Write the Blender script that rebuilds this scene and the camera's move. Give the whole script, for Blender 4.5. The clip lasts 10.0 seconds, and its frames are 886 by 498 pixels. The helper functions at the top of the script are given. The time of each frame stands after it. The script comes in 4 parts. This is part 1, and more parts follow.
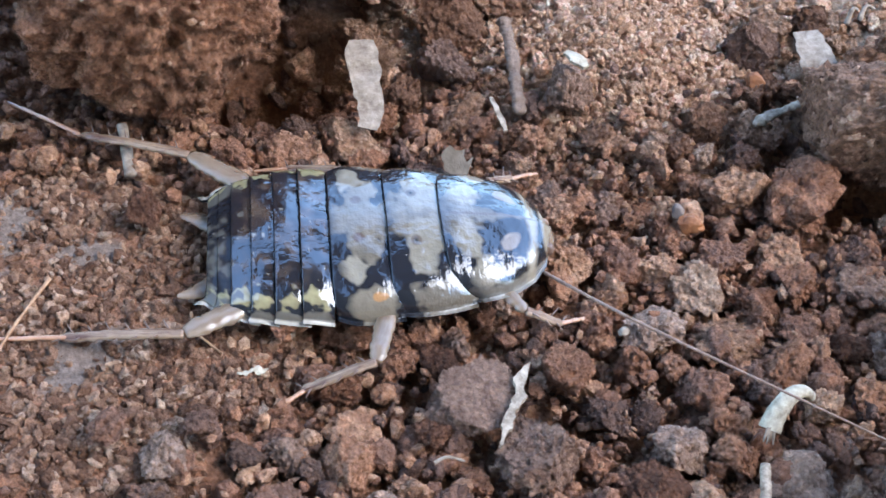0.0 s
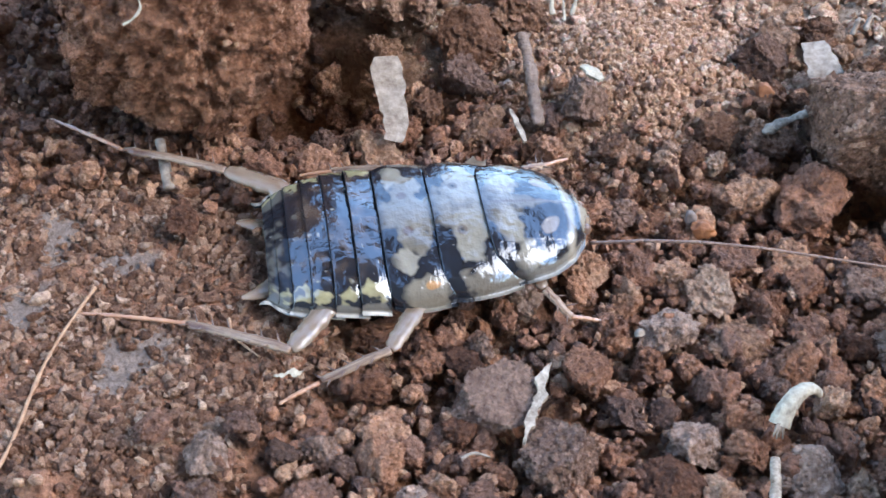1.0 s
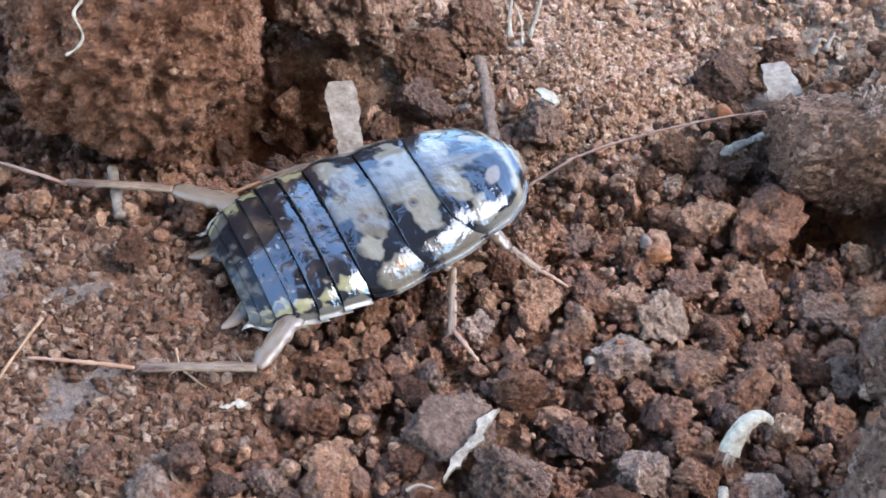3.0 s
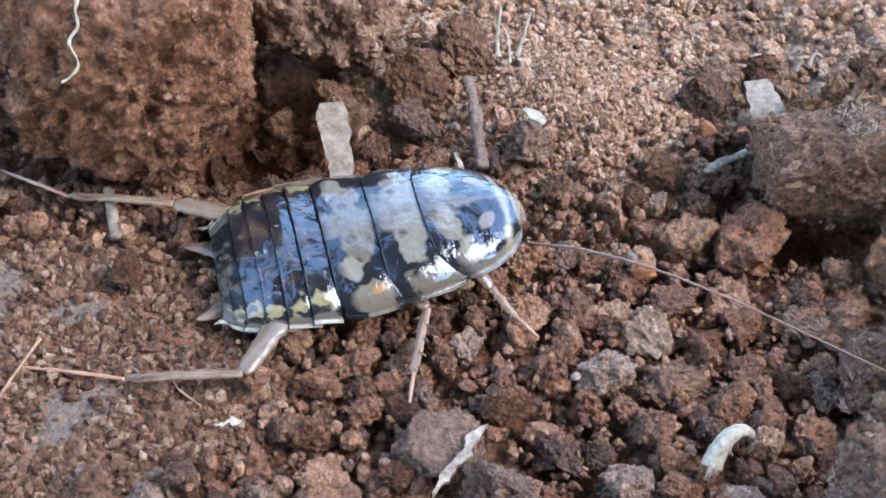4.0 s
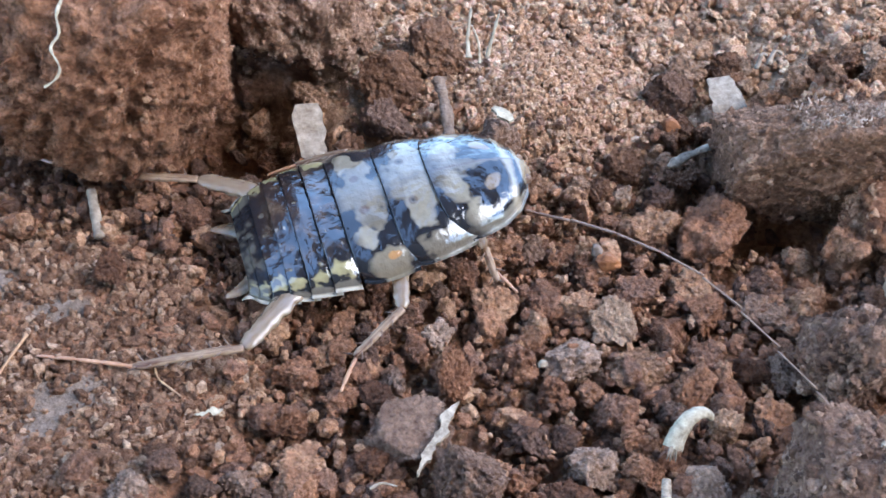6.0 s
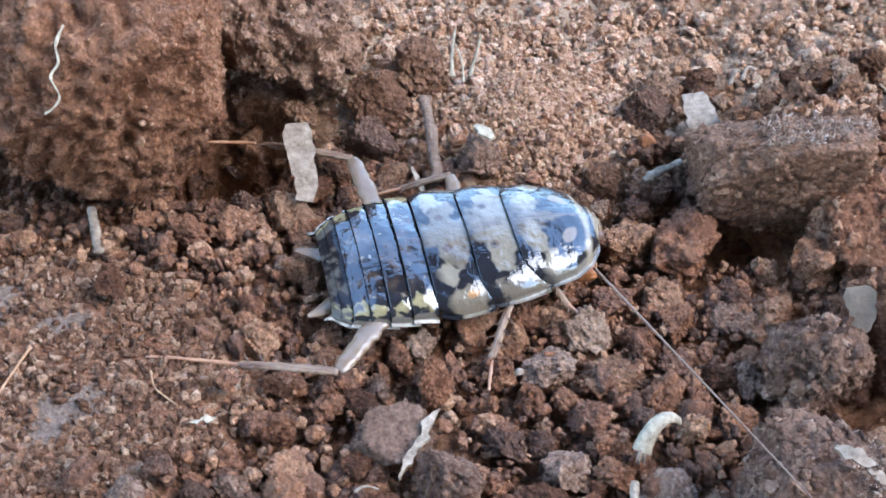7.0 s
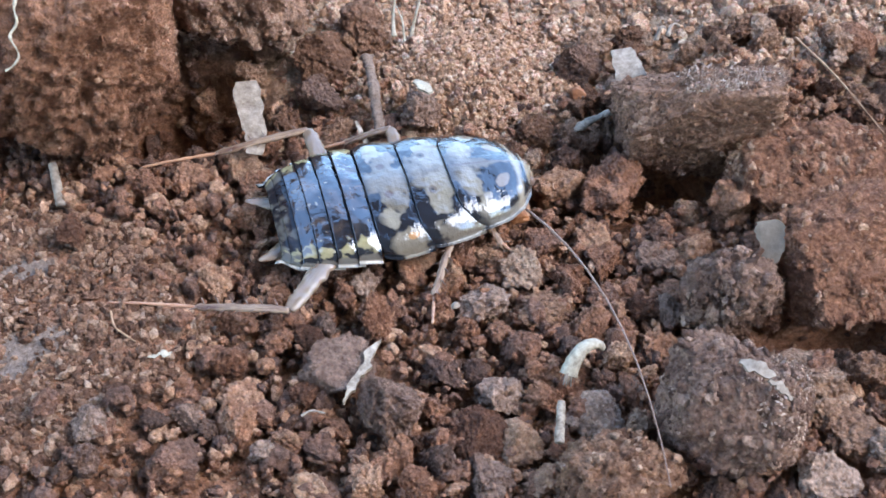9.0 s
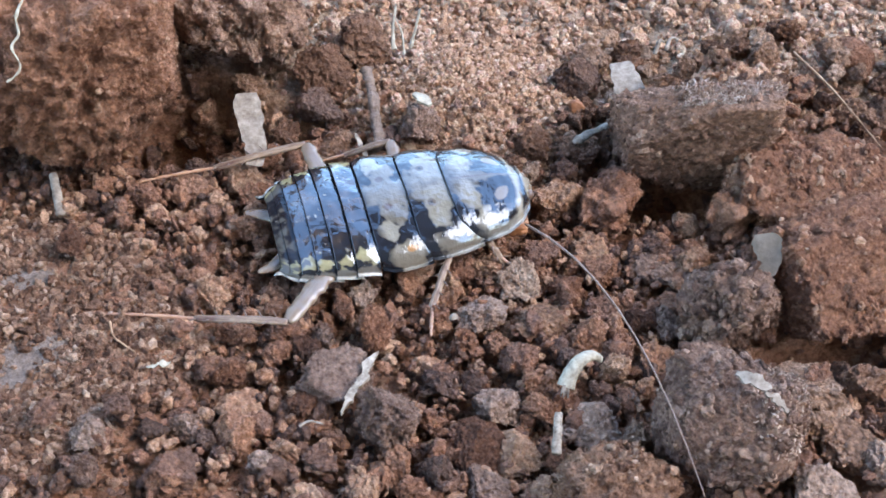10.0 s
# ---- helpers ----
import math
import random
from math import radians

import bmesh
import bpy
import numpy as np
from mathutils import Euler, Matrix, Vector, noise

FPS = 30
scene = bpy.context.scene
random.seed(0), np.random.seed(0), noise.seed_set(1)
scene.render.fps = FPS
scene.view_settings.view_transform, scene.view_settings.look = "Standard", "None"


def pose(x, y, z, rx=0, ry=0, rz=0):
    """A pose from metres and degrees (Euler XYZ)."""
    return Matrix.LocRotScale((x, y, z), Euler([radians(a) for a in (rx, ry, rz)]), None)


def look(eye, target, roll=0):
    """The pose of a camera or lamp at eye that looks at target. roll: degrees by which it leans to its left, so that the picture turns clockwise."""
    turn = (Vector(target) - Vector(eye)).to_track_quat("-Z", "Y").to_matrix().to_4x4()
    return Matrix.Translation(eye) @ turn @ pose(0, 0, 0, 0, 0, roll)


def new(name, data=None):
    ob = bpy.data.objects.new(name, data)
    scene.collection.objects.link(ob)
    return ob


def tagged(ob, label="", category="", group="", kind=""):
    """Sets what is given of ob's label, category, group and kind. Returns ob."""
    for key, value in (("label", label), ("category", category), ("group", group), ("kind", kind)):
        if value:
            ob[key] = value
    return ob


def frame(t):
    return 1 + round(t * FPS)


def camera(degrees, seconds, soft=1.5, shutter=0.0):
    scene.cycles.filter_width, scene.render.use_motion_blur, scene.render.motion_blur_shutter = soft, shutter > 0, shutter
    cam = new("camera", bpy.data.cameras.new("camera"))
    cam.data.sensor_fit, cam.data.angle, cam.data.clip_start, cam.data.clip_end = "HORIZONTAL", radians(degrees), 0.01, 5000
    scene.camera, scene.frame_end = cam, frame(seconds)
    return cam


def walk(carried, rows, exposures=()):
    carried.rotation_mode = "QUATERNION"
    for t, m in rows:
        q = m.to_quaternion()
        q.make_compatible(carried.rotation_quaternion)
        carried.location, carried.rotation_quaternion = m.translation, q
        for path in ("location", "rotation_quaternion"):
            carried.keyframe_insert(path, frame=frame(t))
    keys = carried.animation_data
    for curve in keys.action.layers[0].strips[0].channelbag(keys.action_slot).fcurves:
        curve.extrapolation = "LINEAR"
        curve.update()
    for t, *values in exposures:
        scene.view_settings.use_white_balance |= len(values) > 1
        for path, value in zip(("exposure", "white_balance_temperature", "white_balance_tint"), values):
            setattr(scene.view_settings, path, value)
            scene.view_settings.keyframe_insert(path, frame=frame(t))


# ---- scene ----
# Lengths below are in millimetres unless a name says otherwise; U turns them into metres.
U = 0.001
cam = camera(38.7, 10.0)
METRES, EYE, TILT, LEAN, TURN = 0.047, 0.0652, -47.85, -4.95, 0.0
ROWS = [
    (0.0, 0.0, 0.0, 0.0, -0.0, -0.0, -0.0),
    (0.5, -0.0138, -0.0436, -0.0147, 0.38, 0.33, 0.35),
    (1.0, -0.0106, -0.0937, 0.0091, 0.76, 0.05, 0.51),
    (1.5, -0.0213, -0.1357, 0.0086, 1.1, 0.41, 0.43),
    (2.0, 0.0098, -0.112, 0.0299, 0.98, 0.15, 0.61),
    (2.5, 0.0528, -0.0803, 0.022, 1.22, 0.62, 0.93),
    (2.7, 0.0702, -0.0709, 0.0299, 1.07, 0.56, 0.83),
    (3.8, 0.0675, -0.1265, 0.0644, 0.67, 0.32, 1.33),
    (4.0, 0.0866, -0.1239, 0.0584, 0.88, 0.63, 1.3),
    (4.5, 0.1166, -0.1615, 0.0212, 0.94, 0.48, 1.41),
    (5.0, 0.1274, -0.1688, 0.0307, 0.33, 0.15, 1.78),
    (5.5, 0.1235, -0.1828, 0.0608, 0.36, 0.18, 1.9),
    (5.7, 0.1213, -0.1907, 0.0528, 0.31, 0.61, 2.04),
    (6.8, 0.1208, -0.2536, 0.0775, 1.22, 0.71, 2.12),
    (7.0, 0.1683, -0.3023, 0.0734, 0.95, 0.47, 2.44),
    (7.5, 0.2511, -0.3541, 0.0336, 0.3, 0.34, 2.93),
    (8.0, 0.2221, -0.4548, -0.0349, -0.53, 0.11, 3.33),
    (8.5, 0.2048, -0.4473, -0.0247, -0.62, -0.07, 3.59),
    (9.0, 0.2264, -0.4515, -0.0045, -0.23, -0.26, 3.52),
    (9.5, 0.2165, -0.4371, -0.0109, -0.73, 0.03, 3.53),
    (10.0, 0.2303, -0.4606, -0.0074, -0.2, 0.34, 3.28),
]
walk(cam, [(t, pose(0, 0, EYE, TILT, LEAN, TURN) @ pose(METRES * x, METRES * y, METRES * z, 90 + pitch, roll, yaw)) for t, x, y, z, yaw, pitch, roll in ROWS],
     exposures=[(0.0, 1.56, 6230, 9), (10.0, 1.56, 6230, 9)])

# ---- light: open shade, the bright sky lies beyond the subject ----
world = bpy.data.worlds.new("sky")
scene.world = world
world.use_nodes = True
wn = world.node_tree.nodes
sky = wn.new("ShaderNodeTexSky")
sky.sky_type, sky.sun_disc = "NISHITA", False
sky.sun_elevation, sky.sun_rotation = radians(42), radians(108)
sky.dust_density, sky.ozone_density = 0.05, 2.5
world.node_tree.links.new(sky.outputs[0], wn["Background"].inputs[0])
wn["Background"].inputs[1].default_value = 0.56
sun = new("sun", bpy.data.lights.new("sun", "SUN"))
sun.data.energy, sun.data.angle, sun.data.color = 2.35, radians(48), (1.0, 0.93, 0.85)
sun.matrix_world = look((0.7, -0.15, 0.78), (0.0, 0.06, 0.0))


# ---- helpers of this scene ----
def mesh_np(name, verts, faces, smooth=True):
    """A mesh from arrays, in millimetres; faces all have the same corner count."""
    me = bpy.data.meshes.new(name)
    verts = np.asarray(verts, dtype=np.float64) * U
    faces = np.asarray(faces, dtype=np.int32)
    k = faces.shape[1]
    me.vertices.add(len(verts))
    me.vertices.foreach_set("co", verts.ravel())
    me.loops.add(faces.size)
    me.loops.foreach_set("vertex_index", faces.ravel())
    me.polygons.add(len(faces))
    me.polygons.foreach_set("loop_start", np.arange(len(faces), dtype=np.int32) * k)
    me.polygons.foreach_set("loop_total", np.full(len(faces), k, dtype=np.int32))
    me.polygons.foreach_set("use_smooth", np.full(len(faces), smooth))
    me.update(calc_edges=True)
    return me


def thing(name, me, material, parent=None, label="", category="", group="", kind="", at=None):
    if material is not None:
        me.materials.append(material)
    ob = new(name, me)
    if parent is not None:
        ob.parent = parent
    if at is not None:
        ob.matrix_basis = at
    return tagged(ob, label, category, group, kind)


def mm(x, y, z, rx=0, ry=0, rz=0):
    return pose(x * U, y * U, z * U, rx, ry, rz)


def ico(sub):
    bm = bmesh.new()
    bmesh.ops.create_icosphere(bm, subdivisions=sub, radius=1.0)
    v = np.array([q.co[:] for q in bm.verts])
    f = np.array([[q.index for q in p.verts] for p in bm.faces])
    bm.free()
    return v, f


ICO = {k: ico(k) for k in (1, 2, 3, 4, 5, 6)}


def lump(sub, seed, rough=0.35, grain=0.0, block=0.0, freq=1.1, cuts=0, fine=1.0):
    """A unit clod: an icosphere, squared off by block, broken flat on some sides, roughened by noise at several sizes."""
    v, f = ICO[sub]
    off = Vector((seed * 7.13, seed * 3.71, seed * 1.93))
    p = v.copy()
    if block:
        m = np.abs(p).max(axis=1, keepdims=True)
        p = p * (1 - block) + p / m * block * 0.82
    r = np.empty(len(v))
    for i, q in enumerate(v):
        q = Vector(q)
        a = noise.fractal(q * freq + off, 1.0, 2.1, 3)
        b = 1 - abs(noise.noise(q * freq * 2.3 - off)) * 2
        r[i] = 1 + rough * (0.75 * a + 0.25 * b)
    p = p * r[:, None]
    pick = random.Random(seed * 31 + 5)
    for _ in range(cuts):
        d = np.array(Vector((pick.gauss(0, 1), pick.gauss(0, 1), pick.gauss(0, 1))).normalized())
        over = np.maximum(0, p @ d - pick.uniform(0.42, 0.78))
        p = p - over[:, None] * d * 0.92
    if grain:
        n = p / np.linalg.norm(p, axis=1, keepdims=True)
        g = np.empty(len(v))
        for i, q in enumerate(p):
            q = Vector(q) * fine
            pit = max(0.0, noise.noise(q * 4.1 - off) - 0.1)
            ridge = 0.5 - abs(noise.noise(q * 3.0 + off))
            g[i] = noise.fractal(q * 6.5 + off, 0.7, 2.2, 5) * 1.1 + ridge * 0.9 - 1.5 * pit
        p = p + n * (g * grain)[:, None]
    return p, f


def aggregate(sub_core, sub_bits, bits, seed):
    """A crumb of soil as it breaks: a core with smaller grains stuck to it."""
    pick = random.Random(seed)
    v, f = lump(sub_core, seed, 0.4, 0.12 if sub_core > 2 else 0.06, 0.2, 1.2, 3)
    V, F, base = [v * (0.9, 0.85, 0.75)], [f], len(v)
    for k in range(bits):
        d = Vector((pick.gauss(0, 1), pick.gauss(0, 1), pick.gauss(0, 0.8))).normalized()
        bv, bf = lump(sub_bits, seed * 13 + k, 0.9, 0.0, 0.35, 1.8, 4)
        s = pick.uniform(0.22, 0.5)
        R = np.array(Euler((pick.random() * 6, pick.random() * 6, 0)).to_matrix())
        V.append((bv * s * (1, 0.85, 0.8)) @ R.T + np.array(d) * (0.92 - 0.5 * s))
        F.append(bf + base)
        base += len(bv)
    return np.concatenate(V), np.concatenate(F)


def tube(path, radii, sides=8, flat=1.0, cap=True, coarse=0.0):
    """A tapered tube along a path of points; flat squeezes it in its second direction."""
    path = [Vector(p) for p in path]
    verts, faces = [], []
    up = Vector((0, 0, 1))
    for i, p in enumerate(path):
        d = (path[min(i + 1, len(path) - 1)] - path[max(i - 1, 0)]).normalized()
        s = d.cross(up)
        s = s.normalized() if s.length > 1e-4 else Vector((1, 0, 0))
        n = s.cross(d)
        for k in range(sides):
            a = 2 * math.pi * k / sides
            w = s * math.cos(a) * radii[i] + n * math.sin(a) * radii[i] * flat
            verts.append(p + w * (1 + coarse * noise.fractal((p + w) * 1.9, 1.0, 2.1, 3)))
    for i in range(len(path) - 1):
        for k in range(sides):
            j = (k + 1) % sides
            faces.append((i * sides + k, i * sides + j, (i + 1) * sides + j, (i + 1) * sides + k))
    if cap:
        for base, end in ((0, path[0]), ((len(path) - 1) * sides, path[-1])):
            c = len(verts)
            verts.append(end)
            for k in range(sides):
                j = (k + 1) % sides
                tri = (base + j, base + k, c, c) if base == 0 else (base + k, base + j, c, c)
                faces.append(tri)
    me = bpy.data.meshes.new("tube")
    me.from_pydata([tuple(q * U) for q in verts], [], [tuple(dict.fromkeys(q)) for q in faces])
    for q in me.polygons:
        q.use_smooth = True
    me.update()
    return me


def bend(points, n=12):
    """A smooth path through a few points."""
    pts = [Vector(p) for p in points]
    out = []
    for i in range(len(pts) - 1):
        a, b, c, d = pts[max(i - 1, 0)], pts[i], pts[i + 1], pts[min(i + 2, len(pts) - 1)]
        for k in range(n):
            t = k / n
            out.append(0.5 * ((2 * b) + (c - a) * t + (2 * a - 5 * b + 4 * c - d) * t * t + (3 * b - a - 3 * c + d) * t ** 3))
    return out + [pts[-1]]


# ---- materials ----
def nodes_of(name):
    mat = bpy.data.materials.new(name)
    mat.use_nodes = True
    nt = mat.node_tree
    return mat, nt.nodes, nt.links, nt.nodes["Principled BSDF"]


def ramp(nd, stops):
    r = nd.new("ShaderNodeValToRGB")
    e = r.color_ramp.elements
    while len(e) < len(stops):
        e.new(0.5)
    for q, (at, col) in zip(e, stops):
        q.position, q.color = at, (*col, 1)
    return r


def noise_node(nd, ln, coord, scale, detail=4, rough=0.6):
    n = nd.new("ShaderNodeTexNoise")
    n.inputs["Scale"].default_value, n.inputs["Detail"].default_value, n.inputs["Roughness"].default_value = scale, detail, rough
    ln.new(coord, n.inputs["Vector"])
    return n


def iron(tones):
    """Tones warmed by the iron in the earth."""
    return [(at, (min(1.0, r * 1.12), g * 0.95, b * 0.86)) for at, (r, g, b) in tones]


def soil(name, tones, pick, rough=0.95, relief=1.0, gloss=0.1, patches=False):
    """Earth: tones picked per piece (pick: island or object), mottled at two sizes, with fine crumbly relief."""
    mat, nd, ln, bs = nodes_of(name)
    geo = nd.new("ShaderNodeNewGeometry")
    pos = geo.outputs["Position"]
    if pick == "island":
        rnd = geo.outputs["Random Per Island"]
    elif pick == "fixed":
        val = nd.new("ShaderNodeValue")
        val.outputs[0].default_value = 0.5
        rnd = val.outputs[0]
    else:
        rnd = nd.new("ShaderNodeObjectInfo").outputs["Random"]
    n1 = noise_node(nd, ln, pos, 260, 3, 0.6)
    n2 = noise_node(nd, ln, pos, 1900, 5, 0.65)
    add = nd.new("ShaderNodeMath")
    add.operation = "MULTIPLY_ADD"
    n5 = noise_node(nd, ln, pos, 820, 3, 0.6)
    avg = nd.new("ShaderNodeMix")
    avg.inputs["Factor"].default_value = 0.5
    ln.new(n1.outputs["Fac"], avg.inputs["A"])
    ln.new(n5.outputs["Fac"], avg.inputs["B"])
    ln.new(avg.outputs["Result"], add.inputs[0])
    add.inputs[1].default_value = 1.15
    sub = nd.new("ShaderNodeMath")
    sub.operation = "MULTIPLY_ADD"
    ln.new(rnd, sub.inputs[0])
    sub.inputs[1].default_value, sub.inputs[2].default_value = 0.85, -0.5
    ln.new(sub.outputs[0], add.inputs[2])
    r = ramp(nd, iron(tones))
    ln.new(add.outputs[0], r.inputs[0])
    mix = nd.new("ShaderNodeMix")
    mix.data_type, mix.blend_type = "RGBA", "OVERLAY"
    mix.inputs["Factor"].default_value = 0.75
    ln.new(r.outputs[0], mix.inputs["A"])
    g = ramp(nd, [(0.3, (0.22, 0.2, 0.19)), (0.52, (0.5, 0.5, 0.5)), (0.72, (0.86, 0.83, 0.78))])
    ln.new(n2.outputs["Fac"], g.inputs[0])
    ln.new(g.outputs[0], mix.inputs["B"])
    base = mix.outputs["Result"]
    if patches:
        n4 = noise_node(nd, ln, pos, 420, 4, 0.6)
        spot = nd.new("ShaderNodeAttribute")
        spot.attribute_name = "bare"
        xyz = nd.new("ShaderNodeSeparateXYZ")
        ln.new(pos, xyz.inputs[0])
        m4 = nd.new("ShaderNodeMix")
        m4.data_type = "RGBA"
        ragged = nd.new("ShaderNodeMath")
        ragged.operation = "ADD"
        ln.new(spot.outputs["Fac"], ragged.inputs[0])
        ln.new(n4.outputs["Fac"], ragged.inputs[1])
        r4 = ramp(nd, [(0.7, (0, 0, 0)), (1.15, (0.9, 0.9, 0.9))])
        ln.new(ragged.outputs[0], r4.inputs[0])
        ln.new(r4.outputs[0], m4.inputs["Factor"])
        ln.new(base, m4.inputs["A"])
        g4 = ramp(nd, [(0.3, (0.17, 0.12, 0.092)), (0.7, (0.34, 0.255, 0.195))])
        ln.new(n2.outputs["Fac"], g4.inputs[0])
        ln.new(g4.outputs[0], m4.inputs["B"])
        base = m4.outputs["Result"]
        n6 = noise_node(nd, ln, pos, 90, 4, 0.6)
        back = nd.new("ShaderNodeMapRange")
        back.inputs["From Min"].default_value, back.inputs["From Max"].default_value = 0.068, 0.086
        ln.new(xyz.outputs["Y"], back.inputs["Value"])
        dusty = nd.new("ShaderNodeMath")
        dusty.operation = "MULTIPLY"
        r6 = ramp(nd, [(0.3, (0.25, 0.25, 0.25)), (0.55, (1, 1, 1))])
        ln.new(n6.outputs["Fac"], r6.inputs[0])
        ln.new(r6.outputs[0], dusty.inputs[0])
        beside = nd.new("ShaderNodeMapRange")
        beside.inputs["From Min"].default_value, beside.inputs["From Max"].default_value = -0.008, 0.004
        ln.new(xyz.outputs["X"], beside.inputs["Value"])
        there = nd.new("ShaderNodeMath")
        there.operation = "MULTIPLY"
        ln.new(back.outputs[0], there.inputs[0])
        ln.new(beside.outputs[0], there.inputs[1])
        far = nd.new("ShaderNodeMapRange")
        far.inputs["From Min"].default_value, far.inputs["From Max"].default_value = 0.3, 0.16
        reach = nd.new("ShaderNodeVectorMath")
        reach.operation = "LENGTH"
        ln.new(pos, reach.inputs[0])
        ln.new(reach.outputs["Value"], far.inputs["Value"])
        near = nd.new("ShaderNodeMath")
        near.operation = "MULTIPLY"
        ln.new(there.outputs[0], near.inputs[0])
        ln.new(far.outputs[0], near.inputs[1])
        ln.new(near.outputs[0], dusty.inputs[1])
        m6 = nd.new("ShaderNodeMix")
        m6.data_type = "RGBA"
        ln.new(dusty.outputs[0], m6.inputs["Factor"])
        ln.new(base, m6.inputs["A"])
        g6 = ramp(nd, [(0.3, (0.3, 0.19, 0.12)), (0.7, (0.56, 0.4, 0.27))])
        ln.new(n2.outputs["Fac"], g6.inputs[0])
        ln.new(g6.outputs[0], m6.inputs["B"])
        base = m6.outputs["Result"]
    ln.new(base, bs.inputs["Base Color"])
    n3 = noise_node(nd, ln, pos, 5200, 5, 0.7)
    vor = nd.new("ShaderNodeTexVoronoi")
    vor.inputs["Scale"].default_value = 2600
    ln.new(pos, vor.inputs["Vector"])
    b1 = nd.new("ShaderNodeBump")
    b1.inputs["Distance"].default_value, b1.inputs["Strength"].default_value = 0.0009 * relief, 1.0
    ln.new(n2.outputs["Fac"], b1.inputs["Height"])
    b2 = nd.new("ShaderNodeBump")
    b2.inputs["Distance"].default_value, b2.inputs["Strength"].default_value = 0.0004 * relief, 1.0
    ln.new(n3.outputs["Fac"], b2.inputs["Height"])
    ln.new(b1.outputs[0], b2.inputs["Normal"])
    b3 = nd.new("ShaderNodeBump")
    b3.inputs["Distance"].default_value, b3.inputs["Strength"].default_value = 0.0002 * relief, 0.6
    ln.new(vor.outputs["Distance"], b3.inputs["Height"])
    b3.invert = True
    ln.new(b2.outputs[0], b3.inputs["Normal"])
    ln.new(b3.outputs[0], bs.inputs["Normal"])
    bs.inputs["Roughness"].default_value = rough
    bs.inputs["Specular IOR Level"].default_value = gloss
    return mat


RED = [(0.1, (0.1, 0.056, 0.038)), (0.4, (0.22, 0.118, 0.075)), (0.62, (0.29, 0.16, 0.1)), (0.9, (0.39, 0.235, 0.155))]
RUST = [(0.1, (0.16, 0.08, 0.05)), (0.4, (0.265, 0.145, 0.09)), (0.62, (0.35, 0.205, 0.132)), (0.9, (0.47, 0.325, 0.225))]
GREY = [(0.1, (0.15, 0.1, 0.074)), (0.4, (0.29, 0.19, 0.135)), (0.62, (0.39, 0.27, 0.195)), (0.95, (0.52, 0.39, 0.29))]
DUST = [(0.1, (0.34, 0.22, 0.142)), (0.4, (0.49, 0.33, 0.215)), (0.65, (0.59, 0.42, 0.29)), (0.95, (0.68, 0.54, 0.42))]
MIXED = [(0.05, (0.125, 0.085, 0.068)), (0.25, (0.2, 0.125, 0.092)), (0.45, (0.28, 0.155, 0.102)), (0.65, (0.36, 0.205, 0.128)), (0.9, (0.46, 0.31, 0.205))]
TAN = [(0.1, (0.12, 0.07, 0.046)), (0.4, (0.22, 0.132, 0.087)), (0.7, (0.32, 0.21, 0.14)), (0.95, (0.5, 0.38, 0.28))]
ASH_EARTH = [(0.1, (0.1, 0.066, 0.05)), (0.4, (0.19, 0.128, 0.098)), (0.62, (0.27, 0.19, 0.145)), (0.95, (0.42, 0.32, 0.25))]
UMBER_EARTH = [(0.1, (0.12, 0.078, 0.056)), (0.4, (0.25, 0.162, 0.113)), (0.62, (0.36, 0.24, 0.17)), (0.95, (0.5, 0.38, 0.28))]
M_GROUND = soil("packed_earth", RED, "object", relief=0.7, patches=True)
M_DUST = soil("dusty_crumbs", DUST, "island")
M_CRUMB = soil("earth_crumbs", MIXED, "island")
M_GRIT = soil("earth_grit", TAN, "island")
M_BIG_RUST = soil("big_clod_rust", RUST, "fixed", relief=1.4)
M_BIG_GREY = soil("big_clod_grey", GREY, "fixed", relief=1.4)
M_BIG_ASH = soil("big_clod_ash", ASH_EARTH, "fixed", relief=1.4)
M_BIG_UMBER = soil("big_clod_umber", UMBER_EARTH, "fixed", relief=1.4)
M_BIG_TAN = soil("big_clod_tan", TAN, "fixed", relief=1.4)
M_BIG_RED = soil("big_clod_red", RED, "fixed", relief=1.4)
M_CLING = soil("cling_brown", GREY, "island")
M_CLING_RUST = soil("cling_rust", RUST, "island")
M_CLING_ASH = soil("cling_ash", ASH_EARTH, "island")
M_CLING_UMBER = soil("cling_umber", UMBER_EARTH, "island")
M_CLING_TAN = soil("cling_tan", TAN, "island")
CRUST = [(0.1, (0.26, 0.19, 0.14)), (0.45, (0.4, 0.31, 0.24)), (0.7, (0.52, 0.43, 0.35)), (0.95, (0.66, 0.58, 0.5))]
M_CRUST = soil("pale_crust", CRUST, "island")
M_CLOD = soil("clod_mixed", MIXED, "object", relief=1.6)
M_CLOD_RED = soil("clod_red", RED, "object", relief=1.6)
M_CLOD_GREY = soil("clod_grey", ASH_EARTH, "object", relief=1.6)
M_CLOD_TAN = soil("clod_tan", TAN, "object", relief=1.6)


